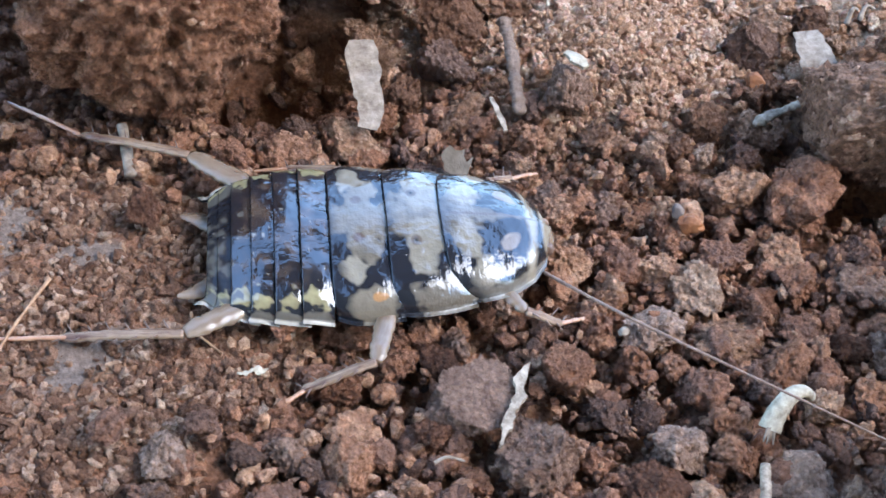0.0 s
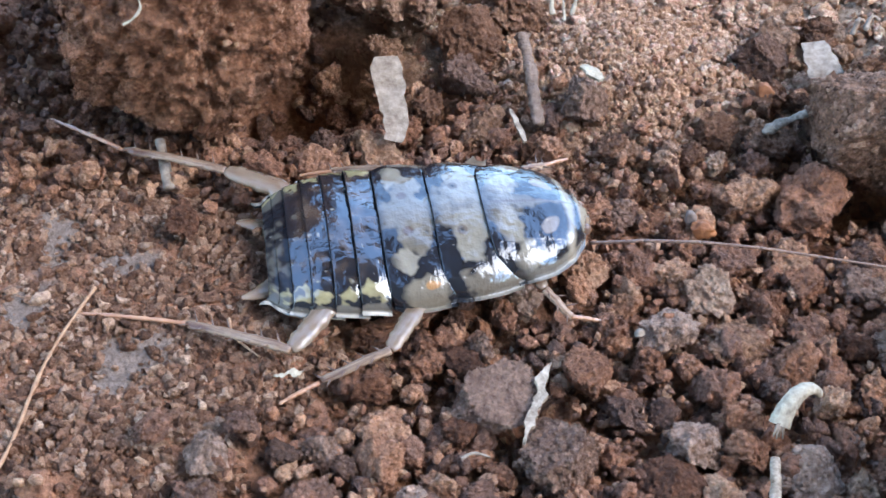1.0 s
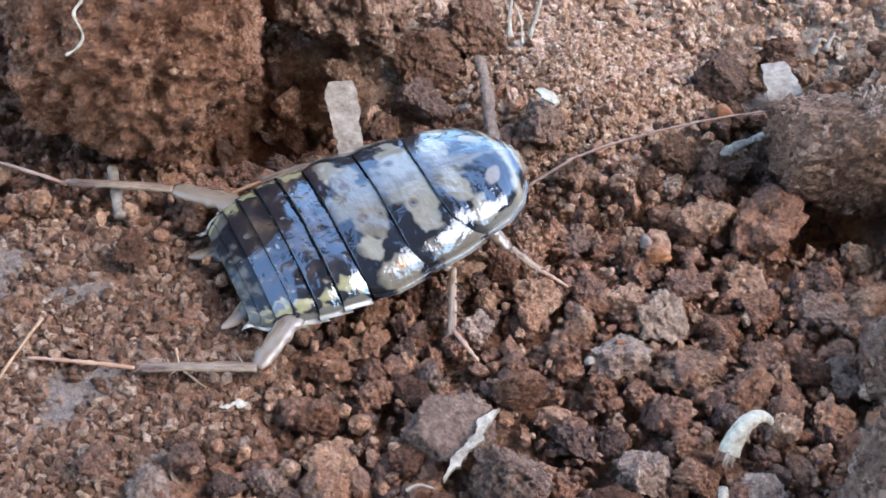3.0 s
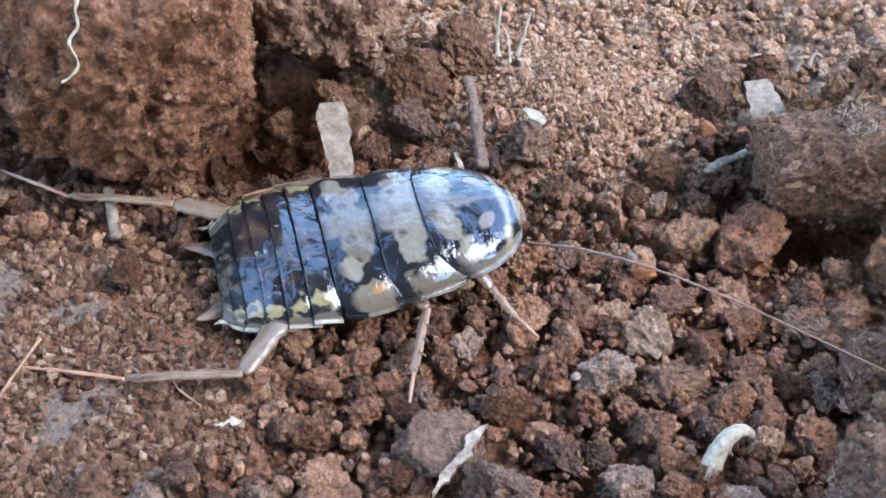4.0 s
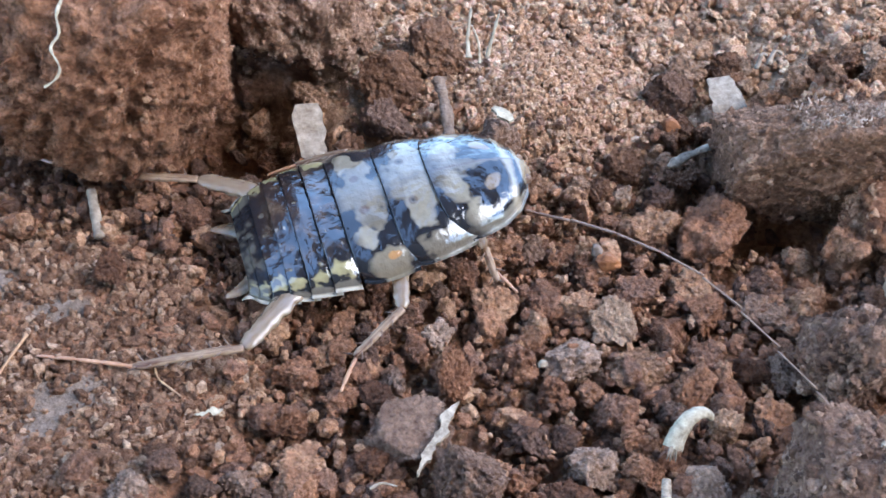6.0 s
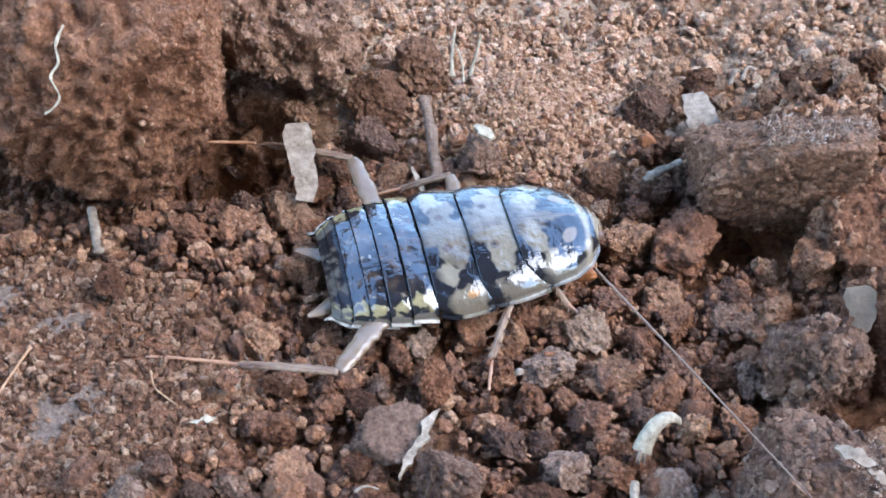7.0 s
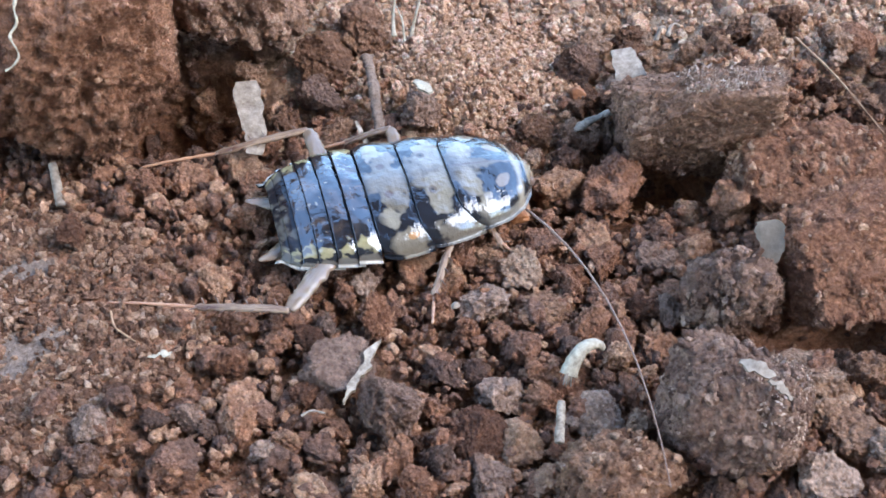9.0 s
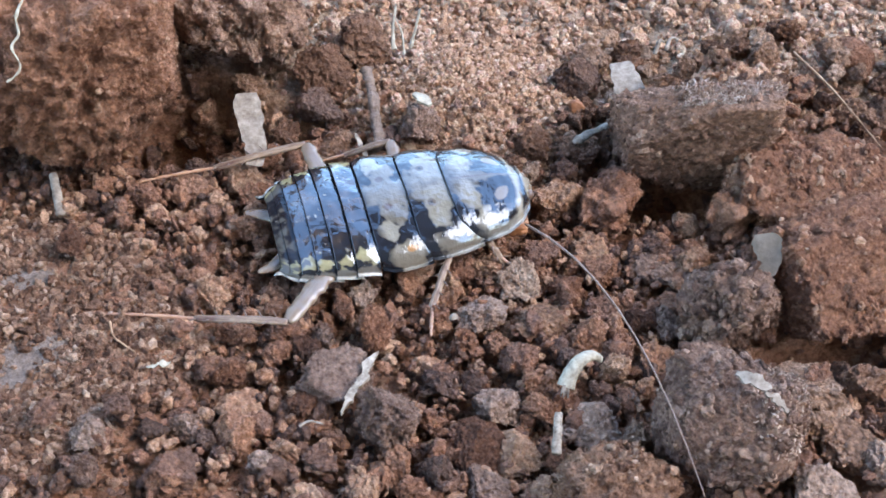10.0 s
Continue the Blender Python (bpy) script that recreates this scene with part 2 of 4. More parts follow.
def plain(name, lo, hi, scale=900, rough=0.6, relief=0.00006, stretch=(1, 1, 1), sss=0.0, spec=0.4, alpha=1.0, edge=(0.3, 0.68)):
    """A small dry or living surface in two mottled tones."""
    mat, nd, ln, bs = nodes_of(name)
    tc = nd.new("ShaderNodeTexCoord")
    mp = nd.new("ShaderNodeMapping")
    mp.inputs["Scale"].default_value = stretch
    ln.new(tc.outputs["Object"], mp.inputs[0])
    n = noise_node(nd, ln, mp.outputs[0], scale, 5, 0.65)
    r = ramp(nd, [(edge[0], lo), (edge[1], hi)])
    ln.new(n.outputs["Fac"], r.inputs[0])
    ln.new(r.outputs[0], bs.inputs["Base Color"])
    b = nd.new("ShaderNodeBump")
    b.inputs["Distance"].default_value = relief
    ln.new(n.outputs["Fac"], b.inputs["Height"])
    ln.new(b.outputs[0], bs.inputs["Normal"])
    bs.inputs["Roughness"].default_value = rough
    bs.inputs["Specular IOR Level"].default_value = spec
    if sss:
        bs.inputs["Subsurface Weight"].default_value = sss
        bs.inputs["Subsurface Radius"].default_value = (0.0008, 0.0005, 0.0003)
    bs.inputs["Alpha"].default_value = alpha
    return mat


M_PAPER = plain("bleached_flake", (0.14, 0.1, 0.072), (0.33, 0.26, 0.195), 1300, 0.9, 0.0001, spec=0.1)
M_STRAW = plain("bleached_straw", (0.11, 0.075, 0.05), (0.42, 0.33, 0.24), 1600, 0.9, 0.00012, (1, 1, 1), spec=0.15)
M_HUSK = plain("cream_husk", (0.2, 0.155, 0.105), (0.46, 0.39, 0.28), 1500, 0.75, 0.00015, spec=0.15)
M_ROOT = plain("dry_rootlet", (0.22, 0.11, 0.06), (0.42, 0.25, 0.14), 1500, 0.8, spec=0.2)
M_AMBER = plain("amber_grain", (0.13, 0.045, 0.02), (0.3, 0.12, 0.045), 900, 0.6, 0.0002, spec=0.2)
M_LEAF = plain("grey_green_leaf", (0.09, 0.07, 0.052), (0.15, 0.12, 0.09), 900, 0.9, 0.0001, spec=0.1)
M_STONE = plain("grey_stone", (0.13, 0.09, 0.07), (0.22, 0.165, 0.13), 900, 0.9, 0.0002, spec=0.1)
M_TWIG = plain("dusty_twig", (0.13, 0.085, 0.062), (0.25, 0.175, 0.13), 1500, 0.95, 0.0004, spec=0.05)
# Dark surface of the added screens that shape the light.
M_SCREEN = plain("dark_screen", (0.06, 0.055, 0.05), (0.1, 0.092, 0.085), 6, 0.9, 0.002, (6, 6, 0.4))


def shell_material():
    mat, nd, ln, bs = nodes_of("glossy_cuticle")
    at = nd.new("ShaderNodeAttribute")
    at.attribute_name = "pattern"
    ln.new(at.outputs["Color"], bs.inputs["Base Color"])
    tc = nd.new("ShaderNodeTexCoord")
    n1 = noise_node(nd, ln, tc.outputs["Object"], 420, 4, 0.5)
    mp = nd.new("ShaderNodeMapping")
    mp.inputs["Scale"].default_value = (1.0, 0.16, 0.3)
    ln.new(tc.outputs["Object"], mp.inputs[0])
    n2 = noise_node(nd, ln, mp.outputs[0], 900, 3, 0.5)
    b1 = nd.new("ShaderNodeBump")
    b1.inputs["Distance"].default_value, b1.inputs["Strength"].default_value = 0.0005, 0.7
    ln.new(n1.outputs["Fac"], b1.inputs["Height"])
    b2 = nd.new("ShaderNodeBump")
    b2.inputs["Distance"].default_value, b2.inputs["Strength"].default_value = 0.00016, 0.5
    ln.new(n2.outputs["Fac"], b2.inputs["Height"])
    ln.new(b1.outputs[0], b2.inputs["Normal"])
    ln.new(b2.outputs[0], bs.inputs["Normal"])
    r = ramp(nd, [(0.35, (0.1, 0.1, 0.1)), (0.7, (0.2, 0.2, 0.2))])
    ln.new(n1.outputs["Fac"], r.inputs[0])
    ln.new(r.outputs[0], bs.inputs["Roughness"])
    bs.inputs["IOR"].default_value = 1.62
    thin = nd.new("ShaderNodeMath")
    thin.operation = "MULTIPLY"
    thin.inputs[1].default_value = 0.25
    ln.new(at.outputs["Alpha"], thin.inputs[0])
    ln.new(thin.outputs[0], bs.inputs["Coat Weight"])
    half = nd.new("ShaderNodeMath")
    half.operation = "MULTIPLY"
    half.inputs[1].default_value = 0.5
    ln.new(at.outputs["Alpha"], half.inputs[0])
    ln.new(half.outputs[0], bs.inputs["Specular IOR Level"])
    bs.inputs["Coat IOR"].default_value = 1.5
    bs.inputs["Coat Roughness"].default_value = 0.08
    return mat


M_SHELL = shell_material()
M_LEG = plain("pale_leg_cuticle", (0.16, 0.1, 0.062), (0.3, 0.215, 0.145), 300, 0.18, 0.00003, (0.5, 3, 3), sss=0.2, spec=0.7, alpha=0.72)
M_TIBIA = plain("brownish_leg_cuticle", (0.09, 0.036, 0.022), (0.33, 0.22, 0.14), 330, 0.35, 0.00003, (0.3, 6, 6), spec=0.35, alpha=0.88, edge=(0.4, 0.58))
M_TARSUS = plain("russet_leg_cuticle", (0.24, 0.1, 0.05), (0.45, 0.25, 0.14), 500, 0.35, 0.00003, sss=0.2, spec=0.6)
M_SPINE = plain("dark_spine", (0.07, 0.04, 0.03), (0.2, 0.12, 0.08), 900, 0.4)
M_BELLY = plain("dark_underside", (0.05, 0.035, 0.025), (0.16, 0.11, 0.07), 500, 0.4)
M_ANTENNA = plain("antenna_brown", (0.11, 0.055, 0.037), (0.26, 0.155, 0.1), 2500, 0.4)


# ---- ground ----
def smooth(a, b, x):
    t = np.clip((x - a) / (b - a), 0, 1)
    return t * t * (3 - 2 * t)


def gauss(x, y, cx, cy, rx, ry):
    return np.exp(-((x - cx) / rx) ** 2 - ((y - cy) / ry) ** 2)


def flatness(x, y):
    """1 on the packed, gritty patch, 0 where loose crumbs lie."""
    d = np.hypot((x + 19.5) / 15.5, (y - 50.5) / 14.5)
    return 1 - smooth(0.75, 1.25, d)


def bare(x, y):
    """1 where smooth greyish earth lies bare of grit."""
    spots = ((-23.8, 59.5, 1.6, 4.2), (-20.5, 64.0, 1.5, 0.9), (-16.4, 49.2, 3.0, 1.9), (-18.2, 57.0, 2.6, 1.2), (-17.6, 46.6, 2.0, 1.5), (-25.0, 52.0, 2.5, 2.0))
    return np.clip(sum(gauss(x, y, *q) for q in spots), 0, 1)


def level(x, y):
    """The height of the earth under the crumbs."""
    x, y = np.asarray(x, dtype=float), np.asarray(y, dtype=float)
    z = -2.4 * (1 - flatness(x, y)) + 0.2 * flatness(x, y)
    z = z + 4.2 * gauss(x, y, 19, 81, 8, 8) + 1.5 * gauss(x, y, 2, 92, 16, 9)
    z = z + 5.0 * gauss(x, y, 44, 78, 6, 4) + 3.2 * gauss(x, y, -36, 76, 9, 12) + 3.2 * smooth(34, 50, x) * (1 - 0.5 * gauss(x, y, 42, 64, 4, 3))
    z = z + 2.5 * smooth(88, 110, y) + 1.2 * smooth(74, 82, y) + 3.4 * gauss(x, y, 37.5, 37, 5, 4.5)
    z = z - 16.0 * gauss(x, y, 39.2, 68.4, 4.2, 2.3) - 22.0 * gauss(x, y, -9.0, 78.6, 5.4, 4.2) - 9.0 * gauss(x, y, 49, 48.8, 5.5, 2.4)
    return z


def axis(lo, hi, step, reach):
    mid = np.arange(lo, hi + step / 2, step)
    grow = step * 1.22 ** np.arange(1, 60)
    out = np.cumsum(grow)
    out = out[out < reach]
    return np.concatenate([lo - out[::-1], mid, hi + out])


def build_ground():
    xs, ys = axis(-34, 74, 0.42, 60000), axis(26, 106, 0.42, 60000)
    X, Y = np.meshgrid(xs, ys)
    Z = level(X, Y)
    near = (X > -40) & (X < 80) & (Y > 20) & (Y < 112)
    for i, j in zip(*np.nonzero(near)):
        q = Vector((X[i, j] * 0.3, Y[i, j] * 0.3, 0.0))
        f = noise.fractal(q, 0.8, 2.1, 5)
        Z[i, j] += f * (0.35 if flatness(X[i, j], Y[i, j]) > 0.5 else 0.7)
    n, m = len(xs), len(ys)
    idx = np.arange(n * m).reshape(m, n)
    faces = np.stack([idx[:-1, :-1], idx[:-1, 1:], idx[1:, 1:], idx[1:, :-1]], axis=-1).reshape(-1, 4)
    me = mesh_np("ground", np.stack([X, Y, Z], axis=-1).reshape(-1, 3), faces)
    me.attributes.new("bare", "FLOAT", "POINT").data.foreach_set("value", bare(X, Y).astype(np.float32).ravel())
    return thing("ground", me, M_GROUND, None, "reddish-brown packed earth under loose crumbs of soil", "ground", kind="structure")


ground = build_ground()


# Added unseen screens behind, above and around the camera block sky and darken shell reflections.
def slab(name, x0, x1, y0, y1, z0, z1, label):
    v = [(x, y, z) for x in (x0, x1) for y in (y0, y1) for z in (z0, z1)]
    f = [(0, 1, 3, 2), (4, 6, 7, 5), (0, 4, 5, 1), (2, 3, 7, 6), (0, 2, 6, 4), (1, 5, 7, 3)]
    return thing(name, mesh_np(name, v, f, False), M_SCREEN, None, label, "wall", kind="structure")


slab("wall_south", -600, 600, -580, -460, -20, 1100, "plain dark screen added unseen behind the viewpoint to block light")
slab("wall_north", -3000, 3000, 1800, 1900, -20, 240, "plain low dark screen added unseen beyond the soil to block light")
slab("wall_west", -1100, -980, 300, 1500, -20, 1000, "plain dark screen added unseen beside the soil to block light")
slab("wall_east", 900, 1020, -420, 1500, -20, 420, "plain dark screen added unseen beside the soil to block light")
slab("eave", -220, 450, -580, 640, 1104, 1160, "plain dark screen added unseen over the viewpoint to block light")


# ---- clods ----
BIG_TONES = {"rust": M_BIG_RUST, "grey": M_BIG_GREY, "tan": M_BIG_TAN, "red": M_BIG_RED, "umber": M_BIG_UMBER, "ash": M_BIG_ASH}
CLOD_TONES = {"mixed": M_CLOD, "red": M_CLOD_RED, "grey": M_CLOD_GREY, "tan": M_CLOD_TAN}


def big_clod(label, seed, at, radii, turn, sub, rough, grain, block, tone, freq=1.1, cuts=0, fine=1.6, bits=160, bit=(0.3, 0.9), faces=(), crust=None):
    """A large clod; faces are broken flats in its own space, each a normal and a distance in millimetres."""
    v, f = lump(sub, seed, rough, 0.0 if faces else grain, block, freq, cuts, fine)
    v = v * np.array(radii)
    for *n, d in faces:
        n = np.array(n) / np.linalg.norm(n)
        over = np.maximum(0, v @ n - d)
        v = v - over[:, None] * n * 0.94
    if faces:
        size = float(np.mean(radii))
        out = v / np.linalg.norm(v, axis=1, keepdims=True)
        g = np.empty(len(v))
        for i, q in enumerate(v):
            q = Vector(q) / size * fine
            pit = max(0.0, noise.noise(q * 3.1) - 0.15)
            lumps = sum(abs(noise.noise(q * k + Vector((seed, k, 0)))) * h for k, h in ((2.2, 1.0), (4.7, 0.8), (9.5, 0.55), (19.0, 0.35)))
            g[i] = lumps * 1.25 - 1.3 * pit + 0.4 * noise.noise(q * 1.3)
        v = v + out * (g * grain * size)[:, None]
    clod = thing("soil_clod", mesh_np("soil_clod", v, f), BIG_TONES[tone], None, label, "soil clod", "large clods of soil", at=mm(*at, *turn))
    # crumbs that cling to it
    pick = np.random.default_rng(seed)
    V, F, base = [], [], 0
    for k in range(bits):
        p = v[int(pick.integers(len(v)))]
        r = bit[0] + (bit[1] - bit[0]) * pick.random() ** 2.5
        pv, pf = (PROTO2 if r > 0.55 else PROTO1)[int(pick.integers(14))]
        R = np.array(Euler(tuple(pick.uniform(0, 6.28, 3))).to_matrix())
        V.append((pv * r * pick.uniform(0.7, 1.2, 3)) @ R.T + p * (1 - 0.35 * r / np.linalg.norm(p)))
        F.append(pf + base)
        base += len(pv)
    thing("crumb_crust", mesh_np("crumb_crust", np.concatenate(V), np.concatenate(F), False), CLING_TONES[tone], clod, "crumbs clinging to the clod", kind="stuff")
    if crust:
        # pale dried fibres and flecks on one side of it: a direction, how many, how long
        towards, count, length = np.array(crust[0]) / np.linalg.norm(crust[0]), crust[1], crust[2]
        own = v / np.linalg.norm(v, axis=1, keepdims=True) @ towards
        spots = np.nonzero(own + 0.25 * np.array([noise.noise(Vector(q) * 0.5) for q in v]) > 0.72)[0]
        V, F, base = [], [], 0
        for k in range(count):
            p = v[int(spots[pick.integers(len(spots))])]
            r = pick.uniform(0.12, 0.3)
            pv, pf = PROTO1[int(pick.integers(20))]
            R = np.array(Euler(tuple(pick.uniform(0, 6.28, 3))).to_matrix())
            V.append((pv * r * (pick.uniform(0.6, length), 0.5, 0.5)) @ R.T + p)
            F.append(pf + base)
            base += len(pv)
        thing("pale_crust", mesh_np("pale_crust", np.concatenate(V), np.concatenate(F), False), M_CRUST, clod, "pale dried flecks and fibres", kind="stuff")
    return clod


CLING_TONES = {"rust": M_CLING_RUST, "grey": M_CLING, "tan": M_CLING_TAN, "red": M_CLING_RUST, "umber": M_CLING_UMBER, "ash": M_CLING_ASH}
PROTO2 = [aggregate(3, 1, 4 + k % 3, 70 + k) for k in range(16)]
PROTO1 = [lump(1, 100 + k, 0.95, 0.0, 0.35, 1.8, 5) for k in range(24)]
big_clod("large rough reddish-brown clod of dry soil", 3, (-15.5, 75.5, 9.5), (10.6, 10.8, 11.5), (0, 0, 0), 6, 0.22, 0.11, 0.35, "rust", 1.5, 0, 2.2, 1100, (0.14, 0.6),
         faces=[(0, -0.96, -0.27, 7.7), (1, 0.05, 0.0, 7.1), (0.54, -0.82, -0.2, 6.9), (0.74, -0.45, -0.5, 7.0), (-0.97, -0.2, 0, 8.5), (-0.3, -0.6, -0.7, 8.7), (-0.7, -0.3, -0.65, 8.7)])
big_clod("grey-brown crumbly clod behind the large clod", 5, (-2.8, 86.4, 7.6), (5.6, 5.4, 5.8), (0, 0, 0), 6, 0.5, 0.09, 0.05, "grey", 1.5, 0, 1.6, 500, (0.25, 1.2),
         faces=[(-0.2, -0.6, -0.8, 4.4)], crust=((-0.1, -0.5, 0.8), 260, 2.0))
big_clod("blocky brown clod with a fibrous pale top", 8, (40.9, 71.2, 5.0), (8.6, 5.4, 7.2), (0, 0, 0), 6, 0.2, 0.075, 0.55, "umber", 1.5, 0, 2.4, 600, (0.14, 0.55),
         faces=[(0.05, -0.95, -0.2, 3.1), (0.95, -0.3, 0.1, 6.6), (-1, -0.1, -0.15, 7.0), (-0.12, 0.5, 0.85, 3.0), (0.1, 0, -1, 5.4), (0.6, -0.2, -0.75, 6.2), (-0.5, -0.5, 0.7, 6.0), (-0.5, -0.3, -0.8, 6.0)], crust=((0.1, 0.35, 0.9), 900, 3.5))
big_clod("dark rounded clod of crumbly soil", 11, (40.2, 51.2, 2.8), (4.0, 3.5, 3.6), (0, 0, 30), 5, 0.26, 0.12, 0.1, "ash", 1.1, 2, 1.4, 240, (0.25, 0.9))
big_clod("grey-brown clod with pale flecks on its top", 17, (37.3, 39.0, 4.6), (5.6, 4.6, 4.6), (0, 0, -25), 6, 0.2, 0.08, 0.35, "ash", 1.3, 0, 1.6, 600, (0.15, 0.8),
         faces=[(0.1, -0.75, 0.65, 4.2), (0.9, -0.1, 0.2, 4.9), (-0.8, -0.3, 0.4, 4.6), (0.1, 0.6, 0.8, 4.4)], crust=((0.75, 0.1, 0.65), 500, 2.2))
big_clod("orange-tan crumbly clod of soil", 19, (28.6, 34.8, 1.6), (4.6, 3.4, 3.4), (0, 0, 8), 5, 0.28, 0.12, 0.4, "tan", 1.1, 3, 1.4, 260, (0.25, 1.0))
big_clod("flat reddish slab of hardened soil", 23, (52.4, 54.6, 3.4), (9.0, 6.4, 4.6), (0, 0, 12), 6, 0.26, 0.08, 0.35, "red", 1.5, 0, 1.8, 700, (0.14, 0.7),
         faces=[(-0.05, -0.6, 0.8, 3.0), (-0.9, -0.3, 0.2, 7.0), (0, -0.75, -0.66, 4.2)])
big_clod("reddish sloping mass of hardened soil", 29, (51.5, 64.6, 2.4), (7.6, 5.6, 4.6), (0, 0, -14), 6, 0.3, 0.08, 0.25, "red", 1.5, 0, 1.8, 700, (0.14, 0.9),
         faces=[(0.0, -0.4, 0.92, 3.6)])

# Clods one could pick up singly, by their tone: x, y, radius, flattening.
CLODS_RED = [
    (-4.2, 79.3, 1.7, 0.9), (-2.9, 74.7, 1.52, 0.8), (-6.6, 73.1, 1.22, 0.8),
    (5.3, 44.2, 1.43, 0.85), (12.6, 38.8, 1.3, 0.8), (18.7, 40.0, 2.41, 0.5), (18.5, 50.4, 1.41, 0.9),
    (20.9, 50.3, 1.18, 0.9), (28.5, 50.9, 1.66, 0.9), (30.9, 58.0, 1.73, 0.8), (33.6, 52.8, 1.44, 0.9), (43.3, 63.7, 2.65, 1.1),
    (-4.3, 80.3, 1.98, 1.0), (-5.6, 68.5, 1.66, 0.8), (-15.1, 59.5, 1.44, 0.6), (-4.0, 57.3, 0.96, 0.7), (27.7, 56.0, 1.56, 0.8),
    (7.8, 40.9, 1.14, 0.8),
]
CLODS_GREY = [
    (-3.8, 42.0, 1.41, 0.7), (-6.3, 41.2, 1.09, 0.8), (-2.2, 41.0, 0.96, 0.8),
    (-10.9, 40.2, 1.42, 0.8), (-11.2, 38.0, 1.4, 0.8), (15.3, 37.7, 1.51, 0.9), (20.8, 43.7, 1.8, 0.85), (18.9, 36.1, 1.92, 0.8),
    (19.9, 53.4, 2.01, 0.75), (35.5, 58.1, 1.74, 0.55), (35.7, 52.1, 1.34, 1.0), (28.0, 41.4, 2.13, 0.75), (43.3, 43.4, 0.98, 0.9),
    (43.9, 34.0, 2.08, 0.8), (35.8, 33.2, 1.66, 0.8), (31.1, 83.0, 2.15, 1.1), (15.2, 74.9, 2.57, 0.75), (5.6, 78.0, 2.3, 0.8),
    (2.2, 38.9, 1.12, 0.8), (49.3, 46.5, 1.54, 0.8), (48.9, 36.1, 1.69, 0.8), (26.8, 48.6, 1.21, 0.9),
]
CLODS_BROWN = [
    (4.6, 55.6, 0.92, 1.4), (5.0, 53.1, 0.99, 1.3), (7.4, 57.1, 1.19, 1.2), (8.2, 53.8, 1.08, 1.0),
    (-5.4, 75.4, 1.34, 0.8), (-7.8, 71.7, 1.12, 0.8), (0.9, 73.5, 1.23, 0.8),
    (0.2, 44.0, 1.6, 0.5), (-0.3, 41.2, 1.84, 0.85), (-4.9, 38.1, 2.05, 0.8), (3.9, 39.9, 1.3, 0.8), (6.5, 38.9, 1.3, 0.8),
    (9.9, 35.7, 1.69, 0.8), (21.5, 39.1, 1.96, 0.75), (23.6, 36.0, 1.71, 0.8), (22.6, 48.5, 1.86, 0.8), (24.2, 46.0, 1.37, 0.8),
    (20.9, 58.3, 1.73, 0.9), (34.4, 48.5, 1.5, 0.8), (32.2, 66.1, 3.22, 0.85), (28.0, 66.3, 2.18, 0.85), (36.4, 61.3, 1.62, 0.8),
]
CLODS_UMBER = [
    (39.0, 59.0, 1.79, 0.8), (30.3, 60.8, 1.61, 0.7), (34.2, 71.1, 1.82, 0.8), (-1.4, 70.7, 2.37, 0.6), (-9.8, 67.6, 2.17, 0.5),
    (25.6, 60.0, 1.7, 0.8), (30.7, 47.4, 1.39, 0.8), (16.4, 46.3, 1.64, 0.8), (18.7, 46.3, 1.19, 0.8), (-9.0, 42.7, 1.04, 0.7),
    (-14.4, 41.9, 1.12, 0.6), (43.9, 57.3, 1.76, 0.8), (31.4, 51.0, 1.14, 0.9),
]
CLODS_TAN = [
    (2.7, 75.5, 1.53, 0.8), (-1.5, 82.4, 1.58, 0.9), (8.4, 86.1, 1.72, 0.8),
    (25.1, 52.9, 2.3, 0.4), (23.4, 56.9, 1.72, 1.0), (31.4, 40.6, 1.32, 0.9), (45.7, 42.9, 3.11, 0.5), (45.7, 39.6, 2.39, 0.4),
    (47.0, 37.9, 2.14, 0.5), (49.6, 43.6, 1.78, 0.8), (6.3, 82.6, 2.9, 0.8), (0.6, 86.3, 2.55, 0.8), (10.2, 86.6, 2.72, 0.8),
]
CLODS = [(tone, word, row) for tone, word, rows in (("red", "reddish-brown", CLODS_RED), ("grey", "grey-brown", CLODS_GREY), ("mixed", "brown", CLODS_BROWN),
                                                    ("mixed", "brown", CLODS_UMBER), ("tan", "dusty tan", CLODS_TAN)) for row in rows]
PROTO3 = [lump(4, 40 + k, 0.55, 0.15, 0.2, 1.3, 5, 1.0) for k in range(16)]
rng = np.random.default_rng(11)
clod_meshes = []
for v, f in PROTO3:
    me = mesh_np("soil_clod", v, f, False)
    clod_meshes.append(me)


def middle_clod(k, tone, word, x, y, r, flat):
    me = clod_meshes[k % len(clod_meshes)]
    key = (k % len(clod_meshes), tone)
    if key not in middle_clod.made:
        me = me.copy()
        me.materials.append(CLOD_TONES[tone])
        middle_clod.made[key] = me
    ob = new("soil_clod", middle_clod.made[key])
    z = float(level(x, y)) + 1.6 + r * 0.25 * flat
    m = mm(x, y, z, 0, 0, float(rng.uniform(0, 360))) @ Matrix.Diagonal((r, r * float(rng.uniform(0.8, 1)), r * flat, 1))
    ob.matrix_basis = m
    return tagged(ob, f"{word} crumbly clod of soil among finer crumbs", "soil clod", "middle-sized clods of soil")


middle_clod.made = {}
for k, (tone, word, row) in enumerate(CLODS):
    middle_clod(k, tone, word, *row)


